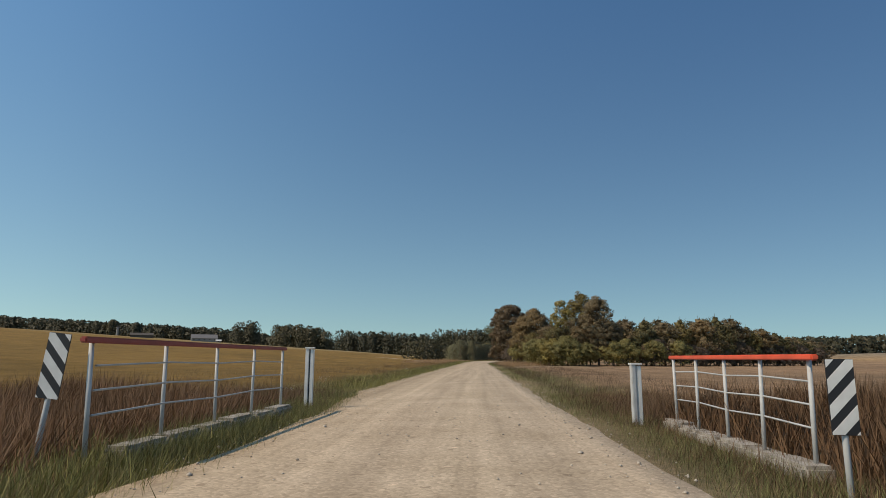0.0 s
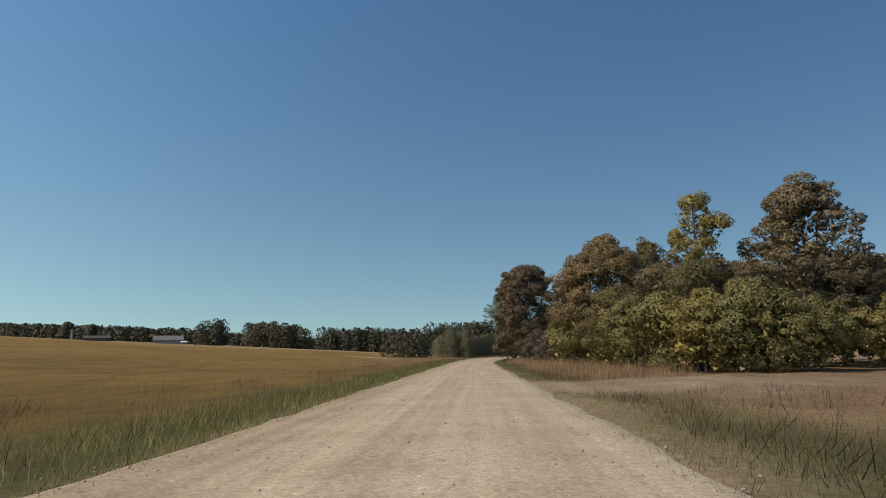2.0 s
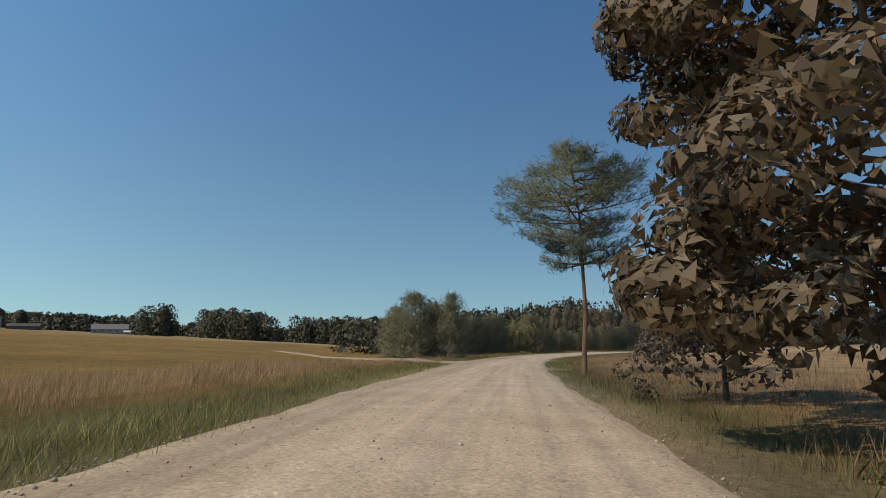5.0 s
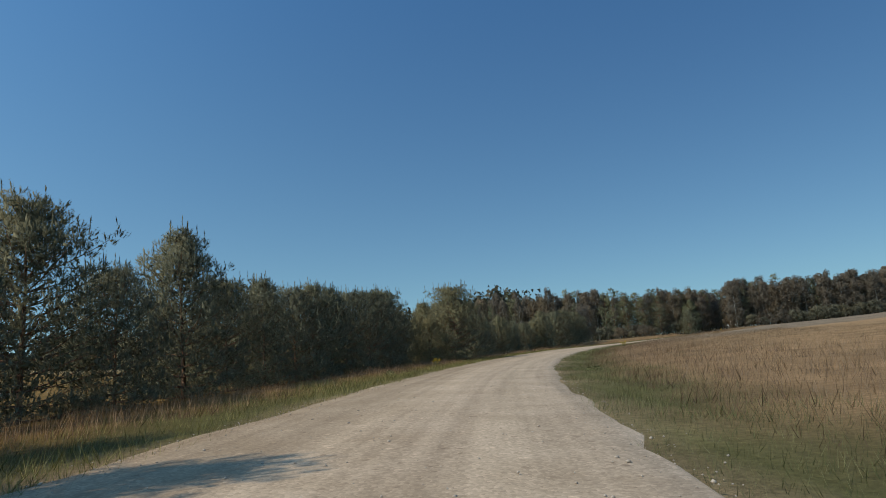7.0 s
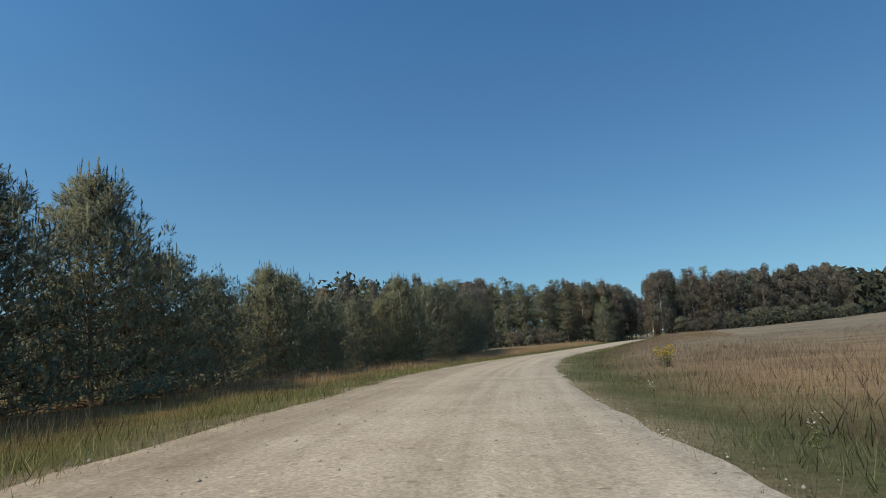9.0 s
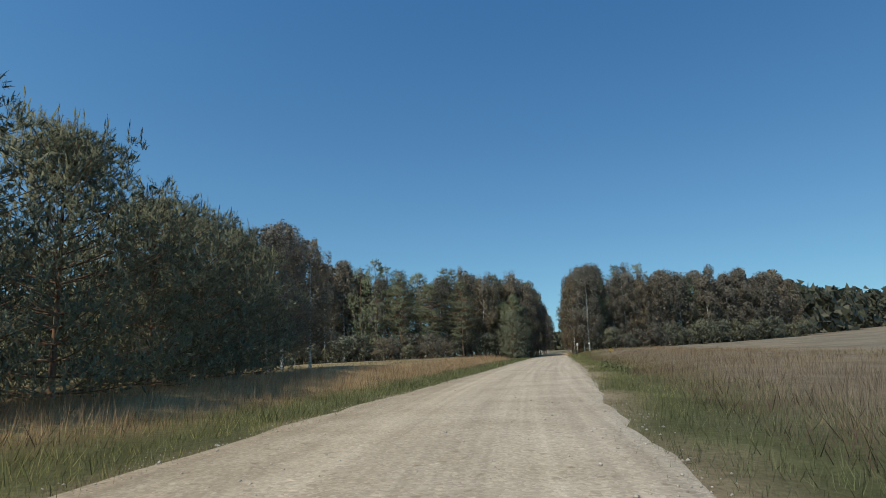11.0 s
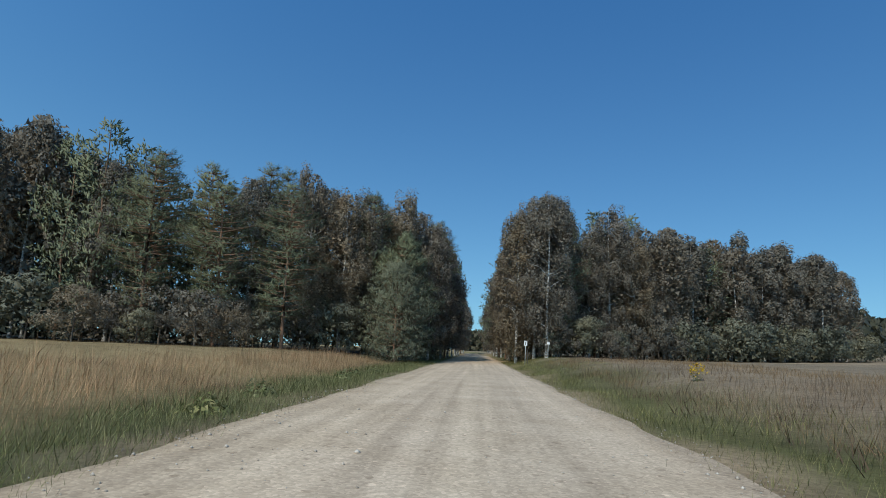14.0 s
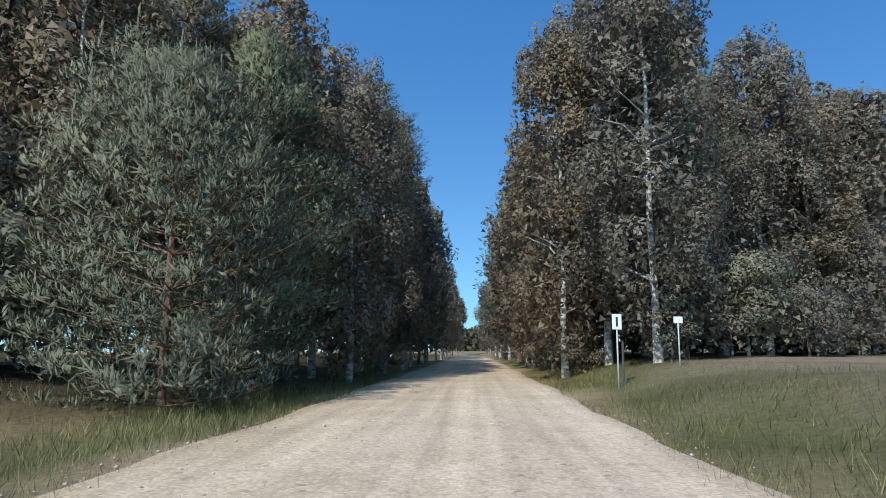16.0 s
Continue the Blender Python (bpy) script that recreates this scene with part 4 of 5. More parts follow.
birches = Stock([birch(100 + k, True) for k in range(3)], 6)
back_birches = Stock([birch(105 + k, False) for k in range(2)], 16)
old_pines = Stock([old_pine(R(110 + k), h=15.5, r=3.0, z0=4.0 - k, label="grown pine with layered dark green boughs", group="forest pines") for k in range(2)], 7)
back_old_pines = Stock([old_pine(R(113), h=15.5, r=3.2, z0=2.5, label="grown pine with layered dark green boughs", group="forest pines", fine=False)], 17)
spruce = Stock([old_pine(R(115), "bushy_pine", 10.0, 3.6, 0.6, label="bushy pine branched to the ground", group="forest pines", full=True)], 8)
under = Stock([leafy_tree(R(120 + k), "forest_shrub", 4.2, 2.2, 0.1, crown_shrub(2.2), (M_LEAF_GREY, M_LEAF_BIRCH)[k], M_BARK, clumps=56, per=46, clump_r=0.58, leaf=0.075, limbs=6, trunk_r=0.05, top=0.8, category="bush", label="leafy shrub at the forest's edge", group="forest shrubs") for k in range(2)], 9)
back_under = Stock([leafy_tree(R(126), "forest_shrub", 4.2, 2.2, 0.1, crown_shrub(2.2), M_LEAF_GREY, M_BARK, clumps=44, per=26, clump_r=0.64, leaf=0.12, limbs=5, trunk_r=0.05, top=0.8, category="bush", label="leafy shrub at the forest's edge", group="forest shrubs")], 19)
for s_, d_, z_ in ((447.5, -14.5, 0.55), (451, -15.0, 0.6), (454, -16.5, 0.66), (457, -15.8, 0.62)):
    birches.plant(*along(s_, d_), z_ * 1.05, z_, label="young birch with thin white trunk and yellowing leaves")
rng = R(130)
MOUTH = np.array(along(S_T[16] + 8, 0))


def near_mouth(p, reach):
    return float(np.hypot(p[0] - MOUTH[0], p[1] - MOUTH[1])) < reach


def forest_row(p0, p1, step, depth_rows, into, mix, tall0=1.0, tall1=1.0):
    """Trees along a forest's front from p0 to p1, in rows that go back along into."""
    p0, p1, into = np.array(p0, float), np.array(p1, float), np.array(into, float)
    n = max(1, int(np.linalg.norm(p1 - p0) / step))
    for row in range(depth_rows):
        for k in range(n + 1):
            p = p0 + (p1 - p0) * (k / n) + into * (row * 3.8) + rng.normal(0, 0.8, 2)
            _, d = near_line([p])
            if -7.0 < d[0] < 6.5:
                continue
            pine = rng.uniform() < mix
            kind = (old_pines if pine else birches) if near_mouth(p, 31 - 12 * row) else (back_old_pines if pine else back_birches)
            t = tall0 + (tall1 - tall0) * k / n
            kind.plant(float(p[0]), float(p[1]), float(rng.uniform(0.88, 1.1)), t * float(rng.uniform(0.86, 1.08)))


def shrub_row(p0, p1, step):
    p0, p1 = np.array(p0, float), np.array(p1, float)
    n = max(1, int(np.linalg.norm(p1 - p0) / step))
    for k in range(n + 1):
        p = p0 + (p1 - p0) * (k / n) + rng.normal(0, 0.5, 2)
        _, d = near_line([p])
        if -6.6 < d[0] < 5.8 or (d[0] < 0 and near_mouth(p, 15)):
            continue
        (under if near_mouth(p, 30) else back_under).plant(float(p[0]), float(p[1]), float(rng.uniform(0.7, 1.35)))


forest_row((107, 420), (84, 425), 2.7, 2, (0.35, 0.94), 0.5, 0.97, 1.12)
forest_row((82, 427), (40, 447), 2.7, 2, (0.35, 0.94), 0.3, 1.25, 1.32)
shrub_row((102, 414), (44, 441), 2.8)
shrub_row((104, 411.5), (84, 418), 3.2)
shrub_row((105, 424), (60, 441), 3.0)
shrub_row((104, 429), (44, 455), 2.6)
shrub_row((122, 420), (176, 413), 2.8)
forest_row((120, 414.5), (177, 407.5), 2.7, 2, (0.25, 0.97), 0.15, 1.06, 1.0)
shrub_row((118.5, 411.2), (177, 404.2), 1.9)
# walls of trees along the road inside the forest
for s in (*range(S_T[16] + 25, S_T[16] + 60, 5), *range(S_T[16] + 60, S_T[16] + 170, 9)):
    close = s < S_T[16] + 36
    for d in (-5.0, 4.2, -9.6, 8.8) if s < S_T[16] + 70 else (-4.7, 4.1):
        x, y = along(s + rng.uniform(-1.2, 1.2), d + rng.normal(0, 0.3))
        pine = rng.uniform() < 0.35
        kind = (old_pines if pine else birches) if close else (back_old_pines if pine else back_birches)
        kind.plant(x, y, float(rng.uniform(0.9, 1.1)))
    if s % 12 == 0 or close:
        for d in (-5.4, 4.3):
            (under if close else back_under).plant(*along(s, d), float(rng.uniform(0.5, 0.8)))
corner_pine = young_pine(R(117), "bushy_pine", 8.2, 3.3, shoots=24, cone=1.9, label="bushy pale green pine branched to the ground", group="forest pines")
place(corner_pine, *along(S_T[16] + 13.5, -6.9), first=True)
for s, d, z, t in ((S_T[16] + 18, -7.4, 0.95, 1.15),):
    spruce.plant(*along(s, d), z, t)
for s, d, tall in ((S_T[16] + 10, -15.5, 0.85), (S_T[16] + 9, -20.5, 0.84), (S_T[16] + 8, -26, 0.95), (S_T[16] + 16, -18, 1.05)):
    old_pines.plant(*along(s, d), 1.05, tall)
for s, d, tall in ((S_T[16] + 17, -12.5, 0.98), (S_T[16] + 21, -11.0, 1.05), (S_T[16] + 20, -15.5, 1.05), (S_T[16] + 22, -7.6, 1.08), (S_T[16] + 26, -7.0, 1.05), (S_T[16] + 21, 6.4, 1.05), (S_T[16] + 25, 5.6, 1.1)):
    birches.plant(*along(s, d), 1.05, tall)
for s, d, z in ((S_T[16] + 14, -12.0, 1.15), (S_T[16] + 16, -14.8, 1.3), (S_T[16] + 12.5, -15.5, 1.1), (S_T[16] + 19, -9.8, 1.2), (S_T[16] + 12, -19.5, 1.2), (S_T[16] + 11, -23.5, 1.1)):
    under.plant(*along(s, d), z)
for stock in (bush_lime, bush_purple, tree_brown, tree_olive, far_brown, far_olive, back_under, pines, back_pines, birches, back_birches, old_pines, back_old_pines, spruce, under):
    stock.clear()


# -- far woods, each belt one mass of foliage
def far_wood(name, pts, depth, h0, h1, seed, label, spacing=7.0, leaf=1.2, per=64, mat=None, r0=0.0, dense=1.0):
    rng = np.random.default_rng(seed)
    pts = np.array(pts, float)
    seg = np.linalg.norm(np.diff(pts, axis=0), axis=1)
    pos, nrm = [], []
    n = int(2.2 * dense * seg.sum() / spacing * max(1, depth / spacing * 0.8))
    cum = np.r_[0, np.cumsum(seg)]
    for _ in range(n):
        q = rng.uniform(0, cum[-1])
        c = np.array([np.interp(q, cum, pts[:, k]) for k in (0, 1)]) + rng.uniform(-0.5, 0.5, 2) * depth
        _, off = near_line([c])
        if abs(off[0]) < 10 + r0:
            continue
        h, r = rng.uniform(h0, h1), rng.uniform(0.8, 1.25) * spacing * 0.9
        z = ground_z(*c)
        m = per
        d = rand_dirs(rng, m)
        u = rng.uniform(0.02, 1, m)
        rr = r * np.sqrt(np.clip(1 - (np.abs(u - 0.4) / 0.62) ** 2.4, 0.03, 1)) * rng.uniform(0.6, 1.05, m)
        a = rng.uniform(0, 6.283, m)
        pos.append(np.c_[c[0] + rr * np.cos(a), c[1] + rr * np.sin(a), z + u * h])
        nrm.append(np.c_[np.cos(a), np.sin(a), 0.4 + 0 * a])
    v, f = leaves(rng, np.concatenate(pos), np.concatenate(nrm), leaf, 0.75, 0.7)
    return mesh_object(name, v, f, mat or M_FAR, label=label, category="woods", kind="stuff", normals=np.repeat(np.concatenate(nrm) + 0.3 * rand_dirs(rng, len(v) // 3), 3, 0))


far_wood("far_woods", [(-640, 720), (-454, 690), (-340, 640), (-260, 640)], 26, 10, 15, 1, "distant dark belt of woods", spacing=6)
far_wood("far_woods", [(-360, 680), (-260, 680), (-140, 660)], 14, 8, 13, 12, "distant dark belt of woods", spacing=6, dense=1.8)
far_wood("far_woods", [(330, 690), (365, 735), (400, 700)], 16, 12, 16, 13, "woods where the forest road ends", r0=-20)
far_wood("far_grove", [(-218, 540), (-200, 545)], 10, 15, 22, 2, "distant clump of broad dark trees", spacing=8, per=300, leaf=0.8, dense=2.2)
far_wood("far_grove", [(-190, 572), (-160, 570), (-146, 575)], 14, 15, 22, 3, "distant clump of broad dark trees", spacing=8, per=300, leaf=0.8, dense=2.2)
far_wood("far_woods", [(-140, 640), (-74, 600), (-20, 566)], 26, 12, 22, 4, "distant dark pine woods", spacing=5, per=80, leaf=0.9, dense=1.3)
far_wood("far_woods", [(-30, 570), (40, 520), (60, 470)], 26, 16, 27, 14, "distant dark pine woods", spacing=5, per=80, leaf=0.9, dense=1.3)
far_wood("far_woods", [(-30, 330), (-14, 345), (4, 390), (36, 458)], 18, 8, 11, 5, "dark pine woods behind the young pines", per=110, leaf=0.6, r0=16)
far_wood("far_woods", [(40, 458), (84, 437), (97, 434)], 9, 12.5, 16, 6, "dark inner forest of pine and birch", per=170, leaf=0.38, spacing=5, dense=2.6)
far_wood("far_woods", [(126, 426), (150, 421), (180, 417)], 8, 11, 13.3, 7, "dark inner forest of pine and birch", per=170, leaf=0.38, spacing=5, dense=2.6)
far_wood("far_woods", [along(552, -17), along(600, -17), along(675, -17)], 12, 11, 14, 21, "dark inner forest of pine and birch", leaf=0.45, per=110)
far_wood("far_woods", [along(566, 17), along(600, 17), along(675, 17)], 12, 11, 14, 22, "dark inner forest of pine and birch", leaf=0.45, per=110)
far_wood("far_woods", [(190, 425), (250, 450), (330, 470), (420, 480)], 24, 12, 15, 8, "distant dark belt of woods")
far_wood("far_trees", [(-346, 589), (-343, 590)], 2, 13, 15, 31, "lone dark tree beside the farm", spacing=5, per=300, leaf=0.8, dense=3.0)
far_wood("far_trees", [(-383, 611), (-378, 612)], 3, 15, 18, 32, "lone dark trees beside the tower", spacing=5, per=300, leaf=0.8, dense=3.0)
far_wood("far_woods", [(440, 470), (640, 420), (900, 200), (1000, -100)], 30, 13, 18, 9, "distant dark belt of woods", spacing=12, leaf=1.6)
far_wood("far_woods", [(-640, 720), (-900, 500), (-1000, 100)], 30, 13, 18, 10, "distant dark belt of woods", spacing=14, leaf=1.8)


# ---------------------------------------------------------------- the side track
def track_line():
    a = [along(287, -4.0), along(293, -8.5), along(302, -14.5), along(316, -22), along(332, -33), along(350, -52), along(372, -80)]
    p = np.array(a)
    q = np.r_[0, np.cumsum(np.linalg.norm(np.diff(p, axis=0), axis=1))]
    ss = np.arange(0, q[-1], 1.0)
    l = np.stack([np.interp(ss, q, p[:, k]) for k in (0, 1)], 1)
    l[4:-4] = np.stack([np.convolve(l[:, k], np.ones(9) / 9, "valid") for k in (0, 1)], 1)
    d = np.gradient(l, axis=0)
    d /= np.linalg.norm(d, axis=1, keepdims=True)
    return l, np.stack([d[:, 1], -d[:, 0]], 1)


TRACK, TRACK_RIGHT = track_line()
_w = 1.6 + 1.6 * np.clip(1 - np.arange(len(TRACK)) / 9.0, 0, 1)
ribbon("side_track", TRACK, TRACK_RIGHT, -_w, _w, 9, M_TRACK, -0.06 + 0.13 * smooth(1.0, 7.0, np.arange(len(TRACK))), "pale dirt track that joins the gravel road", crown=0.03, seed=5)
ENTRY = np.array([along(177, 2.5 + q) for q in np.arange(0, 9, 1.0)])


# ---------------------------------------------------------------- grass, weeds and stones along the road
def clear_of_tracks(p):
    ok = np.ones(len(p), bool)
    for line, half in ((TRACK, 1.9), (ENTRY, 4.0)):
        dist = np.sqrt(((p[:, None] - line[None, ::2]) ** 2).sum(-1)).min(1)
        ok &= dist > half
    return ok


def verge_points(rng, side, s0, s1, p0, p1, n, lean=1.6):
    """Random places on the verge, p0 to p1 metres past the gravel, thicker towards the road."""
    s = rng.uniform(s0, s1, n)
    past = p0 + (p1 - p0) * rng.uniform(0, 1, n) ** lean
    k = s.astype(int)
    edge = np.interp(s, EDGE_S, EDGE_L if side < 0 else EDGE_R)
    d = edge + side * past
    f = (s - k)[:, None]
    p = LINE[k] * (1 - f) + LINE[k + 1] * f + RIGHT[k] * d[:, None]
    good = clear_of_tracks(p)
    return p[good], past[good]


def grass_belt(name, side, s0, s1, p0, p1, n, length, mat, label, seed, blades=4, width=0.036, open_=0.7, lean=1.6, patch=0.0, loose=0.2, swell=0.0):
    rng = np.random.default_rng(seed)
    p, past = verge_points(rng, side, s0, s1, p0, p1, n, lean)
    if patch:
        keep = wave(p[:, 0], p[:, 1], 0.45, seed) + rng.normal(0, 0.35, len(p)) > patch
        p, past = p[keep], past[keep]
    z = sheet_z(p)
    size = length * (0.95 + 0.2 * wave(p[:, 0], p[:, 1], 0.3, seed + 1.0)).clip(0.72, 1.3) * rng.uniform(0.6, 1.2, len(p)) * np.clip(0.4 + 0.45 * (past - p0), 0.4, 1.0) ** swell
    c = np.c_[p, z - 0.03]
    d = np.tile([0.16, 0.10, 1.0], (len(p), 1)) + rng.normal(0, 0.12, (len(p), 3))
    c2, d2, sz = np.repeat(c, blades, 0), np.repeat(d, blades, 0), np.repeat(size, blades)
    c2[:, :2] += rng.normal(0, loose, (len(c2), 2))
    b = d2 + open_ * rand_dirs(rng, len(d2))
    b[:, 2] = np.abs(b[:, 2]) + 0.25
    b /= np.linalg.norm(b, axis=1, keepdims=True)
    w = np.cross(b, rand_dirs(rng, len(d2)))
    w /= np.linalg.norm(w, axis=1, keepdims=True)
    l = (sz * rng.uniform(0.45, 1.25, len(sz)))[:, None]
    v = np.stack([c2 - w * l * width, c2 + w * l * width, c2 + b * l], 1).reshape(-1, 3)
    # a stand of grass takes the light as one soft surface
    nr = np.repeat(np.array([0, 0, 1.0]) + 0.4 * rand_dirs(rng, len(c2)) + 0.2 * b, 3, 0)
    return mesh_object(name, v, np.arange(len(v)).reshape(-1, 3), mat, label=label, category="grass", kind="stuff", normals=nr)


A, B, C, D = S_T[0] - 8, S_T[4.2], S_T[10.2], S_T[16] + 30
grass_belt("verge_grass", -1, A, B + 40, -0.3, 2.8, 15000, 0.34, M_GRASS, "green roadside grass at the gravel's edge", 201, swell=0.3, width=0.018, blades=6, lean=1.6)
grass_belt("verge_grass", -1, B + 40, C + 30, -0.3, 4.2, 15000, 0.31, M_GRASS, "green roadside grass at the gravel's edge", 202, swell=0.3, width=0.018, blades=6, lean=1.6)
grass_belt("verge_grass", -1, C + 30, D, -0.2, 2.7, 15000, 0.32, M_GRASS, "green roadside grass at the gravel's edge", 203, swell=0.3, width=0.018, blades=6, lean=1.6)
grass_belt("verge_grass", 1, A, B + 40, -0.2, 3.4, 13000, 0.22, M_GRASS, "green roadside grass at the gravel's edge", 204, swell=0.3, width=0.018, blades=6, lean=1.6)
grass_belt("verge_grass", 1, B + 40, C + 30, -0.2, 4.4, 20000, 0.22, M_GRASS, "green roadside grass at the gravel's edge", 205, swell=0.3, width=0.018, blades=6, lean=1.6)
grass_belt("verge_grass", 1, C + 30, D, -0.2, 4.6, 13000, 0.22, M_GRASS, "green roadside grass at the gravel's edge", 206, swell=0.3, width=0.018, blades=6, lean=1.6)
grass_belt("dry_grass", -1, A, B + 60, 2.0, 22.0, 14000, 0.25, M_DRY, "dry tawny grass at the field's edge", 211, blades=6, width=0.016, lean=1.9)
grass_belt("dry_grass", -1, C + 30, D - 16, 2.6, 22.0, 11000, 0.22, M_DRY, "dry tawny grass at the field's edge", 213, blades=6, width=0.016, lean=1.7)
grass_belt("dry_grass", 1, S_T[2.5] + 14, B + 60, 1.5, 12.0, 6000, 0.33, M_DRY, "dry tawny grass under the shrubs", 214, blades=7, width=0.016, lean=1.3)
grass_belt("dry_grass", 1, B + 50, C + 40, 2.4, 26.0, 15000, 0.32, M_DRY, "dry tawny grass of the unmown field", 215, blades=6, width=0.016, lean=1.3)
grass_belt("dry_grass", 1, C + 40, D - 20, 2.5, 14.0, 6000, 0.30, M_DRY, "dry tawny grass at the field's edge", 216, blades=7, width=0.016, lean=1.4)
grass_belt("tall_grass", -1, B + 6, B + 62, 3.6, 13.0, 6000, 0.68, M_TALL, "tall soft tawny grass at the field's edge", 246, blades=5, width=0.009, open_=0.45, lean=1.0, swell=1.0, loose=0.3)
grass_belt("tall_grass", -1, C + 24, D - 22, 2.3, 7.0, 8000, 0.6, M_TALL, "tall soft tawny grass at the field's edge", 241, blades=6, width=0.0075, open_=0.4, lean=1.1, swell=1.0, loose=0.3)
grass_belt("tall_grass", 1, C + 24, S_T[15], 2.4, 8.0, 6500, 0.5, M_TALL, "tall soft tawny grass at the field's edge", 242, blades=6, width=0.0075, open_=0.4, lean=1.1, swell=1.0, loose=0.3)
grass_belt("tall_grass", 1, B + 40, C + 24, 2.8, 14.0, 12000, 0.42, M_TALL, "tall soft pinkish grass of the unmown field", 243, blades=5, width=0.009, open_=0.5, lean=1.2, swell=1.0, loose=0.3)
grass_belt("tall_grass", 1, S_T[2.5] + 12, B + 30, 1.2, 7.0, 9000, 0.72, M_TALL, "tall soft tawny grass under the shrubs", 244, blades=6, width=0.0065, open_=0.4, lean=1.0, swell=1.0, loose=0.3)
grass_belt("tall_grass", -1, B + 60, C + 24, 2.2, 7.0, 9000, 0.45, M_TALL, "tall soft tawny grass under the pines", 245, blades=5, width=0.009, open_=0.45, lean=1.0, swell=1.0, loose=0.3)
grass_belt("brown_weeds", -1, A, B + 60, 1.2, 8.0, 5000, 0.36, M_WEED, "brown seeded weeds on the verge", 221, width=0.017, blades=8, patch=0.2)
grass_belt("brown_weeds", 1, A, B + 60, 1.0, 8.0, 6000, 0.33, M_WEED, "brown seeded weeds on the verge", 222, width=0.017, blades=8, patch=0.0)
grass_belt("brown_weeds", 1, B + 40, D - 20, 1.8, 11.0, 6500, 0.38, M_WEED, "brown seeded weeds on the verge", 223, width=0.017, blades=8, patch=0.1)
grass_belt("brown_weeds", -1, B + 60, D - 20, 2.5, 9.0, 5000, 0.36, M_WEED, "brown seeded weeds on the verge", 224, width=0.017, blades=8, patch=0.3)


def stones(name, s0, s1, n, seed, label, where):
    rng = np.random.default_rng(seed)
    s = rng.uniform(s0, s1, n)
    k = s.astype(int)
    el, er = np.interp(s, EDGE_S, EDGE_L), np.interp(s, EDGE_S, EDGE_R)
    d = where(rng, el, er, n)
    f = (s - k)[:, None]
    p = LINE[k] * (1 - f) + LINE[k + 1] * f + RIGHT[k] * d[:, None]
    mid = 1 - np.abs(2 * (d - el) / (er - el) - 1).clip(0, 1) ** 2
    z = height(p, under_road=False) + 0.04 * mid
    r = rng.lognormal(-4.3, 0.4, n).clip(0.008, 0.04)
    octa = np.array([(1, 0, 0), (0, 1, 0), (-1, 0, 0), (0, -1, 0), (0, 0, 0.75), (0, 0, -0.75)])
    jit = rng.uniform(0.65, 1.3, (n, 6, 1)) * octa[None]
    a = rng.uniform(0, 6.28, n)
    rot = np.stack([np.stack([np.cos(a), -np.sin(a), 0 * a], -1), np.stack([np.sin(a), np.cos(a), 0 * a], -1), np.stack([0 * a, 0 * a, 1 + 0 * a], -1)], 1)
    v = np.einsum("nij,nkj->nki", rot, jit) * r[:, None, None] + np.c_[p, z + 0.3 * r][:, None]
    tri = np.array([(0, 1, 4), (1, 2, 4), (2, 3, 4), (3, 0, 4), (1, 0, 5), (2, 1, 5), (3, 2, 5), (0, 3, 5)])
    faces = (tri[None] + 6 * np.arange(n)[:, None, None]).reshape(-1, 3)
    return mesh_object(name, v.reshape(-1, 3), faces, M_STONE, label=label, category="stones", kind="stuff")


def on_edges(rng, el, er, n):
    left = rng.uniform(0, 1, n) < 0.5
    return np.where(left, el + rng.normal(0.25, 0.28, n), er + rng.normal(-0.2, 0.28, n))


stones("edge_gravel", A, D, 9000, 301, "loose pale stones along the road's edges", on_edges)
stones("road_gravel", A, D, 8000, 302, "loose pale stones on the gravel road", lambda rng, el, er, n: rng.uniform(el, er, n))


# ---------------------------------------------------------------- the small bridge: kerbs, railings, hazard boards, posts
def bar(a, b, r, mat, parent, name, label="", sides=8):
    v, f = tube([a, b], [r, r], sides)
    n = len(v)
    v = np.concatenate([v, [a, b]])
    caps = [(n, (k + 1) % sides, k) for k in range(sides)] + [(n + 1, sides + k, sides + (k + 1) % sides) for k in range(sides)]
    tris = [t for q in f for t in ((q[0], q[1], q[2]), (q[0], q[2], q[3]))] + caps
    return mesh_object(name, v, tris, mat, parent, label=label)


def bridge_railing(x, y_far, span, top, base, lean, paint, label):
    rail = new("bridge_railing")
    tagged(rail, label, "railing", "bridge railings")
    rail.location = (x, y_far - span / 2, base)
    h = top - base
    ys = [span / 2 - span / 4 * k for k in range(5)]
    for k, y in enumerate(ys):
        bar((0.01 * (-1) ** k, y, -0.25), (lean * 0.02 * k, y, h - 0.02), 0.028, M_GALV, rail, "post")
    bm = box_bm(0.085, span + 0.4, 0.07, 0, -0.03, h, 0.015)
    part("top_rail", bm, paint, rail, "faded red top rail")
    for q in (0.28, 0.52, 0.76):
        pts = [(0.03, y, h * q + (0.014 if k % 2 else -0.012)) for k, y in enumerate(ys)]
        v, f = tube(pts, [0.013] * 5, 6)
        mesh_object("mid_rail", v, f, M_GALV, rail, smooth=True)
    return rail


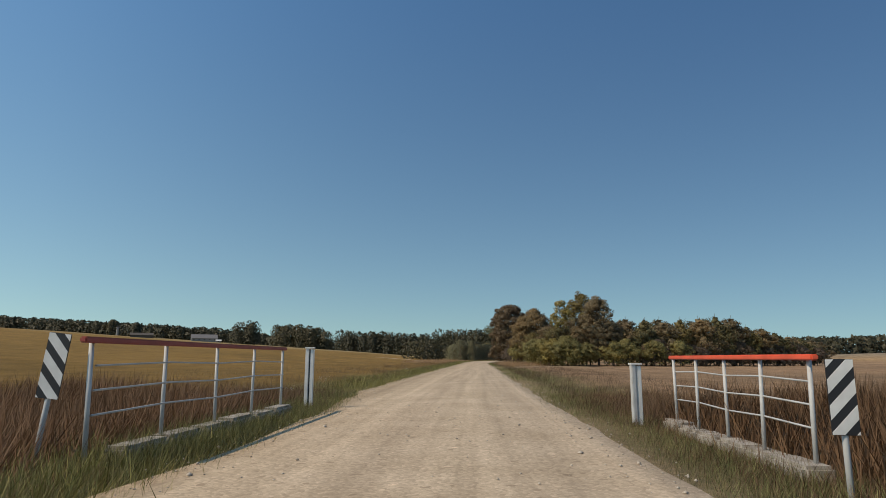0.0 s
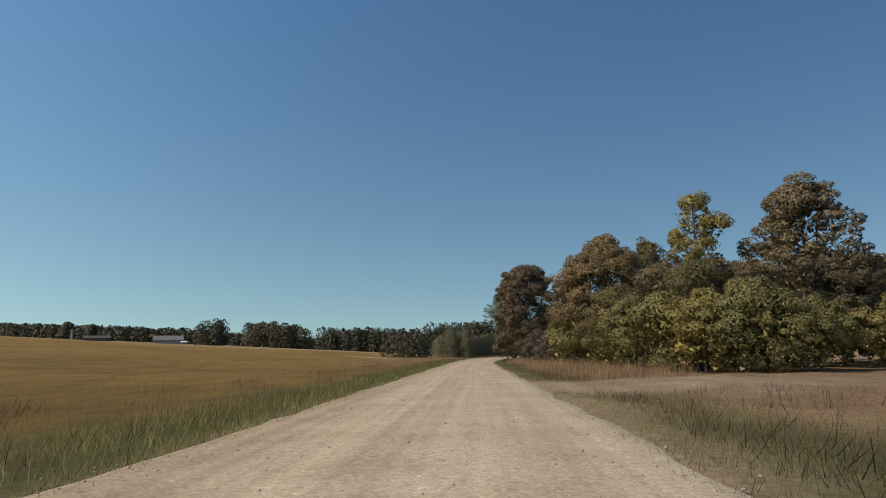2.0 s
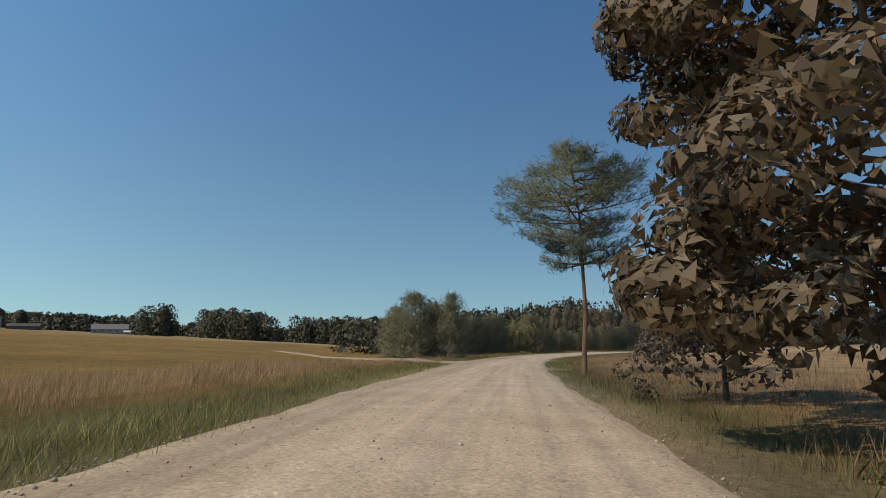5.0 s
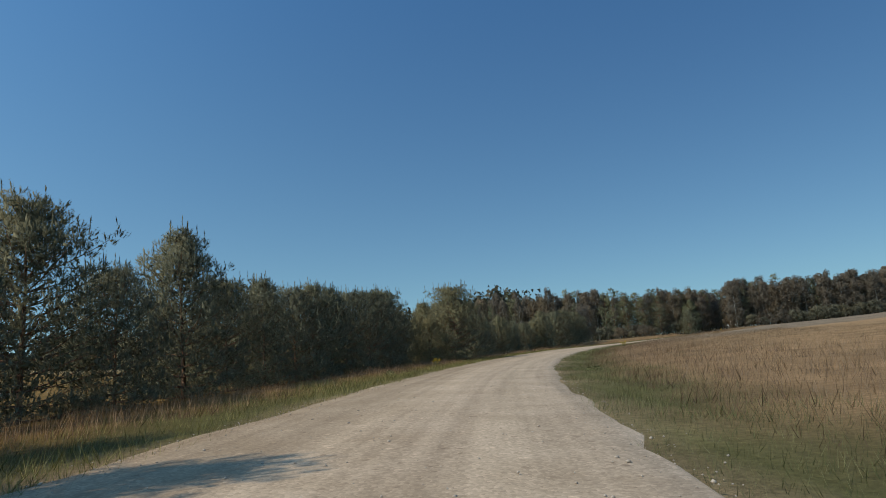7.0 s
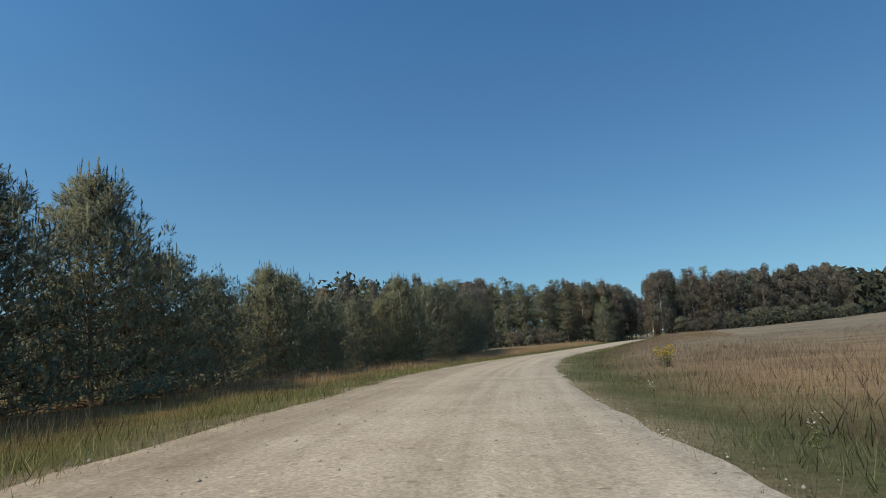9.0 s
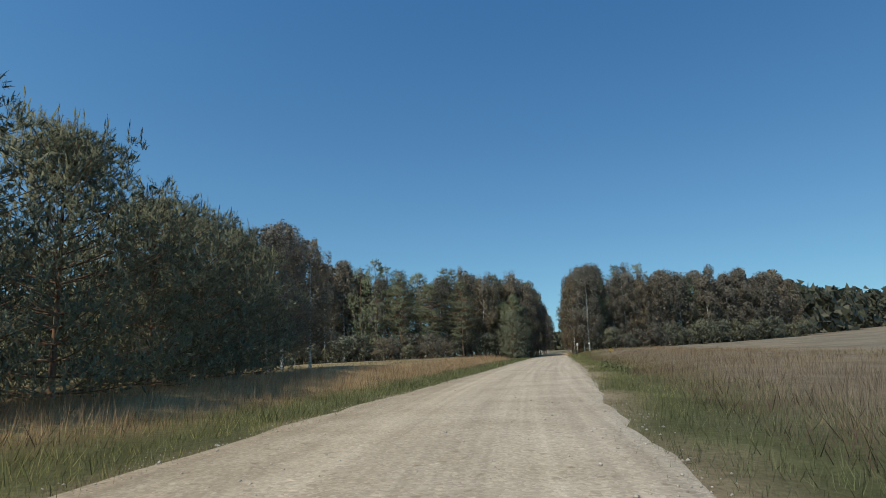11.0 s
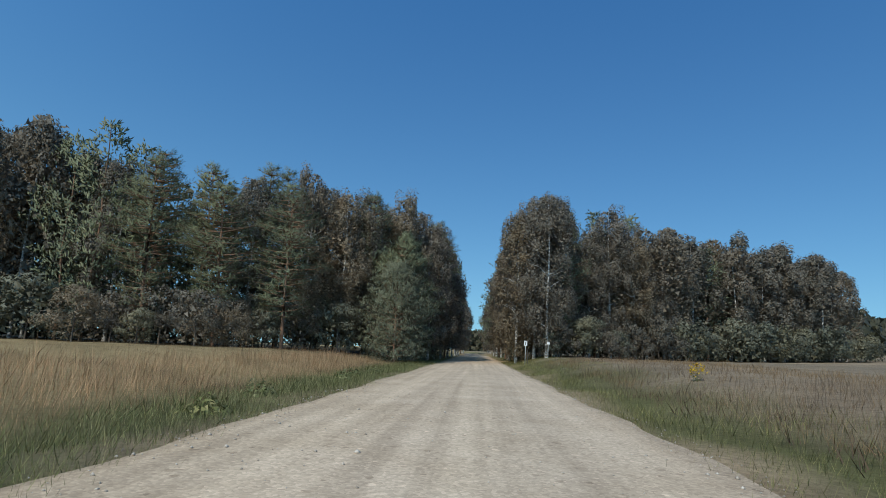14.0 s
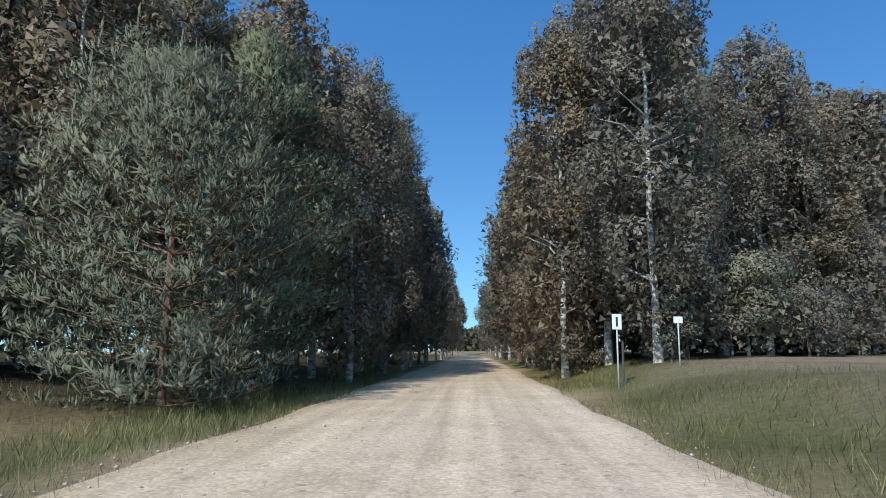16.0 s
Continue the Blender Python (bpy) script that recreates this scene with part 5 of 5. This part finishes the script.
def concrete_kerb(x, y0, y1, top, seed):
    rng = np.random.default_rng(seed)
    kerb = new("concrete_kerb")
    tagged(kerb, "worn pale concrete kerb of the small bridge", "kerb", "bridge kerbs")
    kerb.location = (x, y0, 0)
    n = int((y1 - y0) / 0.9)
    for k in range(n):
        ln = (y1 - y0) / n
        bm = box_bm(0.36 + rng.uniform(-0.05, 0.05), ln - rng.uniform(0.02, 0.08), top + 0.45, rng.uniform(-0.04, 0.04), ln * (k + 0.5), (top - 0.45) / 2 + rng.uniform(-0.05, 0.0), 0.045)
        part("kerb_stone", bm, M_CONCRETE, kerb)
    return kerb


def clip(poly, axis, limit, keep_less):
    out = []
    for k in range(len(poly)):
        a, b = poly[k - 1], poly[k]
        ia, ib = (a[axis] <= limit) == keep_less, (b[axis] <= limit) == keep_less
        if ia != ib:
            t = (limit - a[axis]) / (b[axis] - a[axis])
            out.append(tuple(a[q] + t * (b[q] - a[q]) for q in (0, 1)))
        if ib:
            out.append(b)
    return out


def hazard_board(x, y, w, h, z0, lean, slope, turn, label):
    board = new("hazard_board")
    tagged(board, label, "road sign", "hazard boards")
    board.matrix_basis = pose(x, y, 0, 0, lean, turn)
    post = bar((0, 0.03, -0.4), (0, 0.03, z0 + h * 0.9), 0.03, M_GALV, board, "post", "grey metal post")
    panel = part("panel", box_bm(w, 0.014, h, 0, 0, z0 + h / 2, 0.004), M_BLACK, board, "black sign panel")
    period = h / 2.9
    for k in range(-3, 5):
        c = z0 + k * period + 0.02
        p = [(-w / 2 - 0.1, c - slope * (w / 2 + 0.1)), (w / 2 + 0.1, c + slope * (w / 2 + 0.1)), (w / 2 + 0.1, c + slope * (w / 2 + 0.1) + period * 0.55), (-w / 2 - 0.1, c - slope * (w / 2 + 0.1) + period * 0.55)]
        for axis, lim, less in ((0, -w / 2 + 0.004, False), (0, w / 2 - 0.004, True), (1, z0 + 0.004, False), (1, z0 + h - 0.004, True)):
            p = clip(p, axis, lim, less) if len(p) > 2 else p
        if len(p) < 3:
            continue
        bm = bmesh.new()
        front = [bm.verts.new((q[0], -0.0105, q[1])) for q in p]
        back = [bm.verts.new((q[0], -0.0072, q[1])) for q in p]
        bm.faces.new(front)
        bm.faces.new(back[::-1])
        for i in range(len(p)):
            bm.faces.new((front[i - 1], front[i], back[i], back[i - 1]))
        bmesh.ops.recalc_face_normals(bm, faces=bm.faces)
        part("stripe", bm, M_WHITE, panel, "white diagonal stripe")
    return board


def guide_post(x, y, h, lean, label, dark):
    post = new("guide_post")
    tagged(post, label, "bollard", "bridge guide posts")
    post.matrix_basis = pose(x, y, ground_z(x, y), lean, 0, 8)
    bm = box_bm(0.085, 0.13, h + 0.3, -0.055, 0, (h - 0.3) / 2, 0.012)
    part("shaft", bm, M_WHITE if dark else M_GALV, post)
    bm = box_bm(0.085, 0.13, h + 0.28, 0.06, 0.012, (h - 0.32) / 2, 0.012)
    part("flange", bm, M_WHITE, post, "white painted flange")
    bm = box_bm(0.045, 0.09, h + 0.25, 0.002, 0.01, (h - 0.3) / 2, 0.004)
    part("web", bm, M_BLACK if dark else M_GALV, post, "dark recessed web")
    bm = box_bm(0.23, 0.17, 0.03, 0, 0, h + 0.015, 0.006)
    part("cap", bm, M_WHITE, post, "white cap")
    return post


concrete_kerb(9.83, 11.4, 16.8, 0.06, 1)
concrete_kerb(1.78, 11.4, 17.6, 0.2, 2)
bridge_railing(9.85, 16.55, 4.9, 1.23, 0.14, 0.6, M_RED_BRIGHT, "grey steel bridge railing with a bright red top rail")
bridge_railing(1.75, 17.4, 6.45, 1.38, 0.24, -0.6, M_RED, "grey steel bridge railing with a dull red top rail")
hazard_board(9.51, 10.37, 0.25, 0.70, 0.51, 0, 1.05, -4, "black and white striped hazard board beside the railing")
hazard_board(1.27, 10.8, 0.25, 0.72, 0.74, 6, -1.05, 6, "leaning black and white striped hazard board in weeds")
guide_post(9.22, 17.0, 1.2, 0, "grey steel guide post with a white cap", False)
guide_post(1.93, 18.9, 1.45, 2, "white and dark steel guide post with a white cap", True)


# ---------------------------------------------------------------- signs at the forest's edge
def small_sign(x, y, w, h, z, label, mark):
    g = ground_z(x, y)
    sign = new("small_sign")
    tagged(sign, label, "sign", "forest signs")
    sign.matrix_basis = pose(x, y, g, 0, 1.0, -38)
    bar((0, 0.02, -0.4), (0, 0.02, z - g + h * 0.4), 0.022, M_GALV, sign, "post")
    plate = part("plate", box_bm(w, 0.012, h, 0, 0, z - g, 0.003), M_WHITE, sign, "white sign plate")
    if mark:
        part("mark", box_bm(w * 0.22, 0.003, h * 0.62, 0, -0.0088, z - g, 0), M_BLACK, plate, "dark upright mark")
    return sign


small_sign(117.0, 409.8, 0.27, 0.44, 2.0, "small upright white sign on a grey post", True)
small_sign(119.4, 409.4, 0.27, 0.2, 2.1, "small white plate on a grey post", False)
stake = new("wooden_stake")
tagged(stake, "thin weathered wooden stake beside the sign", "stake")
stake.matrix_basis = pose(117.35, 409.9, ground_z(117.35, 409.9), 0, 2, 0)
part("shaft", box_bm(0.05, 0.05, 1.6, 0, 0, 0.5, 0.006), M_DARKWOOD, stake)


# ---------------------------------------------------------------- the farm across the field
def barn(x, y, length, width, wall_h, ridge, turn, wall_mat, roof_mat, name, label, windows):
    b = new(name)
    tagged(b, label, "building")
    b.matrix_basis = pose(x, y, ground_z(x, y) - 0.3, 0, 0, turn)
    bm = bmesh.new()
    prof = [(-width / 2, 0), (width / 2, 0), (width / 2, wall_h), (0, ridge - 0.15), (-width / 2, wall_h)]
    ends = [[bm.verts.new((sx * length / 2, p[0], p[1])) for p in prof] for sx in (-1, 1)]
    bm.faces.new(ends[0][::-1])
    bm.faces.new(ends[1])
    for i in range(5):
        bm.faces.new((ends[0][i - 1], ends[0][i], ends[1][i], ends[1][i - 1]))
    bmesh.ops.recalc_face_normals(bm, faces=bm.faces)
    part("wall", bm, wall_mat, b)
    for side in (-1, 1):
        bm = bmesh.new()
        e = 0.5
        a = [(-length / 2 - e, side * (width / 2 + e), wall_h - e * (ridge - wall_h) / (width / 2)), (length / 2 + e, side * (width / 2 + e), wall_h - e * (ridge - wall_h) / (width / 2)), (length / 2 + e, 0, ridge), (-length / 2 - e, 0, ridge)]
        low = [bm.verts.new(p) for p in a]
        up = [bm.verts.new((p[0], p[1], p[2] + 0.18)) for p in a]
        bm.faces.new(low)
        bm.faces.new(up[::-1])
        for i in range(4):
            bm.faces.new((low[i - 1], low[i], up[i], up[i - 1]))
        bmesh.ops.recalc_face_normals(bm, faces=bm.faces)
        part("roof", bm, roof_mat, b, "weathered sheet roof")
    for k in range(windows):
        wx = (k + 0.5) / windows * length - length / 2
        window = part("window", box_bm(1.1, 0.1, 1.0, wx, -width / 2 - 0.02, wall_h * 0.6, 0.02), M_BLACK, b, "dark window")
        part("sill", box_bm(1.3, 0.2, 0.08, wx, -width / 2 - 0.1, wall_h * 0.6 - 0.55, 0.01), M_WHITE, window, "white window sill")
    return b


barn(-272, 590, 24, 10, 3.6, 7.2, 30, M_WALL, M_ROOF, "farmhouse", "pale low farm building with a grey roof", 5)
barn(-328, 575, 20, 8, 2.6, 4.6, 30, M_DARKWOOD, M_DARKWOOD, "shed", "long dark wooden farm shed", 0)
barn(-254, 583, 4.5, 3.5, 2.2, 3.1, 30, M_WALL, M_WHITE, "small_shed", "small white shed beside the farm building", 1)
tower = new("water_tower")
tagged(tower, "tall pale masonry tower among the trees", "tower")
tower.location = (-372, 605, ground_z(-372, 605) - 0.5)
v, f = tube([(0, 0, 0), (0, 0, 4.5), (0, 0, 8.4)], [1.3, 1.2, 1.1], 14)
mesh_object("shaft", v, f, M_WALL, tower, smooth=True)
v, f = tube([(0, 0, 8.3), (0, 0, 8.5), (0, 0, 9.2), (0, 0, 9.8)], [1.3, 1.8, 1.8, 0.05], 14)
mesh_object("head", v, f, M_ROOF, tower)


# ---------------------------------------------------------------- flowers and broadleaf weeds on the verges
def flower_clump(name, x, y, h, r, n, mat, label, seed, size=0.035):
    rng = np.random.default_rng(seed)
    plant = new(name)
    tagged(plant, label, "plant")
    g = ground_z(x, y)
    plant.location = (x, y, g)
    a, q = rng.uniform(0, 6.283, n), np.sqrt(rng.uniform(0, 1, n)) * r
    tip = np.c_[np.cos(a) * q, np.sin(a) * q, h * rng.uniform(0.7, 1.1, n)]
    foot = np.c_[tip[:, :2] * 0.35, np.full(n, -0.05)]
    w = rng.normal(0, 0.006, (n, 3))
    v = np.stack([foot - w, foot + w, tip], 1).reshape(-1, 3)
    mesh_object("stems", v, np.arange(3 * n).reshape(-1, 3), M_GRASS, plant)
    c = np.repeat(tip, 14, 0) + rng.normal(0, 1, (14 * n, 3)) * np.array([0.05, 0.05, 0.07])
    v, f = leaves(rng, c, np.tile([0, 0, 1.0], (len(c), 1)), size, 0.8, 0.8)
    mesh_object("blossom", v, f, mat, plant)
    c = foot[:, None] + (tip - foot)[:, None] * rng.uniform(0.1, 0.85, (n, 8, 1)) + rng.normal(0, 0.04, (n, 8, 3))
    v, f = leaves(rng, c.reshape(-1, 3), np.tile([0, 0, 1.0], (8 * n, 1)), 0.05, 0.3, 0.9)
    mesh_object("foliage", v, f, M_GRASS, plant)
    return plant


flower_clump("goldenrod", *along(397, 6.2), 0.75, 0.45, 34, M_YELLOW, "clump of yellow goldenrod in flower", 401)
flower_clump("goldenrod", *along(496.5, 7.6), 0.5, 0.22, 12, M_YELLOW, "small clump of yellow goldenrod in flower", 402)
flower_clump("goldenrod", *along(352, -8.0), 0.6, 0.35, 16, M_YELLOW, "small clump of yellow goldenrod in flower", 403)
for k, (s_, d_) in enumerate(((113, -6.2), (116, -6.6), (119, -7.0), (110, -6.0), (384, 3.3), (377, 3.4), (389, 3.8), (505, 4.2), (509, 4.6), (145, -6.3))):
    flower_clump("white_flower", *along(s_, d_), 0.34, 0.12, 3, M_WHITE_FLOWER, "white-flowered weed on the grassy verge", 410 + k, 0.014)


def broadleaf(x, y, h, r, seed):
    rng = np.random.default_rng(seed)
    plant = new("broadleaf_weed")
    tagged(plant, "low dark green broadleaf weed on the verge", "plant", "verge weeds")
    plant.location = (x, y, ground_z(x, y))
    n = 110
    a, q = rng.uniform(0, 6.283, n), np.sqrt(rng.uniform(0, 1, n))
    c = np.c_[np.cos(a) * q * r, np.sin(a) * q * r, h * (1 - q**2) * rng.uniform(0.3, 1.0, n) + 0.03]
    v, f = leaves(rng, c, np.c_[np.cos(a) * q, np.sin(a) * q, 0.8 + 0 * a], 0.06, 0.5, 0.6)
    mesh_object("foliage", v, f, M_GRASS, plant, normals=np.repeat(np.c_[np.cos(a) * q, np.sin(a) * q, 0.9 + 0 * a], 3, 0))
    k = 14
    v = np.stack([np.zeros((k, 3)) - 0.01, np.zeros((k, 3)) + [0.01, 0.01, -0.03], c[:k]], 1).reshape(-1, 3)
    mesh_object("stems", v, np.arange(3 * k).reshape(-1, 3), M_GRASS, plant)


rng = R(500)
for k in range(8):
    side = 1 if k % 2 else -1
    s_ = float(rng.uniform(S_T[0] + 12, S_T[16] + 8))
    e_ = float(np.interp(s_, EDGE_S, EDGE_R if side > 0 else EDGE_L))
    x_, y_ = along(s_, e_ + side * float(rng.uniform(0.3, 3.0)))
    if clear_of_tracks(np.array([(x_, y_)]))[0]:
        broadleaf(x_, y_, float(rng.uniform(0.2, 0.45)), float(rng.uniform(0.25, 0.5)), 600 + k)

for k, (s_, d_, h_) in enumerate(((450, 4.4, 0.4), (452.5, 4.9, 0.45), (455, 4.2, 0.35), (457, 5.0, 0.5), (460.5, 4.5, 0.4), (464, 4.9, 0.4), (476, -4.9, 0.4), (479, -5.2, 0.45), (485, -4.8, 0.4), (489, -5.3, 0.45), (496, -4.9, 0.4), (500, -5.4, 0.45), (503, -5.0, 0.4))):
    broadleaf(*along(s_, d_), h_, 0.5, 640 + k)

Z0, Z1 = S_T[0] - 2, S_T[0] + 22
grass_belt("verge_weeds", -1, Z0, Z1, -0.1, 1.0, 6000, 0.36, M_GRASS, "dense weeds overgrowing the bridge kerb", 231, blades=9, width=0.014, lean=1.0, swell=0.6)
grass_belt("verge_weeds", -1, Z0, Z1, 0.1, 3.8, 5000, 0.4, M_WEED, "brown seeded weeds round the bridge", 232, blades=9, width=0.012, lean=1.0, swell=0.6)
grass_belt("verge_weeds", 1, Z0, Z1, 0.0, 1.6, 4000, 0.24, M_GRASS, "low weeds along the bridge kerb", 233, blades=8, width=0.014, lean=1.0, swell=0.6)
grass_belt("verge_weeds", 1, Z0, Z1, 0.3, 4.0, 5000, 0.36, M_WEED, "brown seeded weeds round the bridge", 234, blades=9, width=0.012, lean=1.0, swell=0.8)
grass_belt("stream_weeds", 1, Z0, S_T[0] + 13, 1.9, 8.0, 7000, 0.75, M_WEED, "tall dark brown weeds of the stream bank", 235, blades=10, width=0.013, open_=0.55, lean=1.0)
grass_belt("stream_weeds", -1, S_T[0] + 3, S_T[0] + 15, 1.3, 7.0, 6000, 0.72, M_WEED, "tall dark brown weeds of the stream bank", 236, blades=10, width=0.013, open_=0.55, lean=1.0)
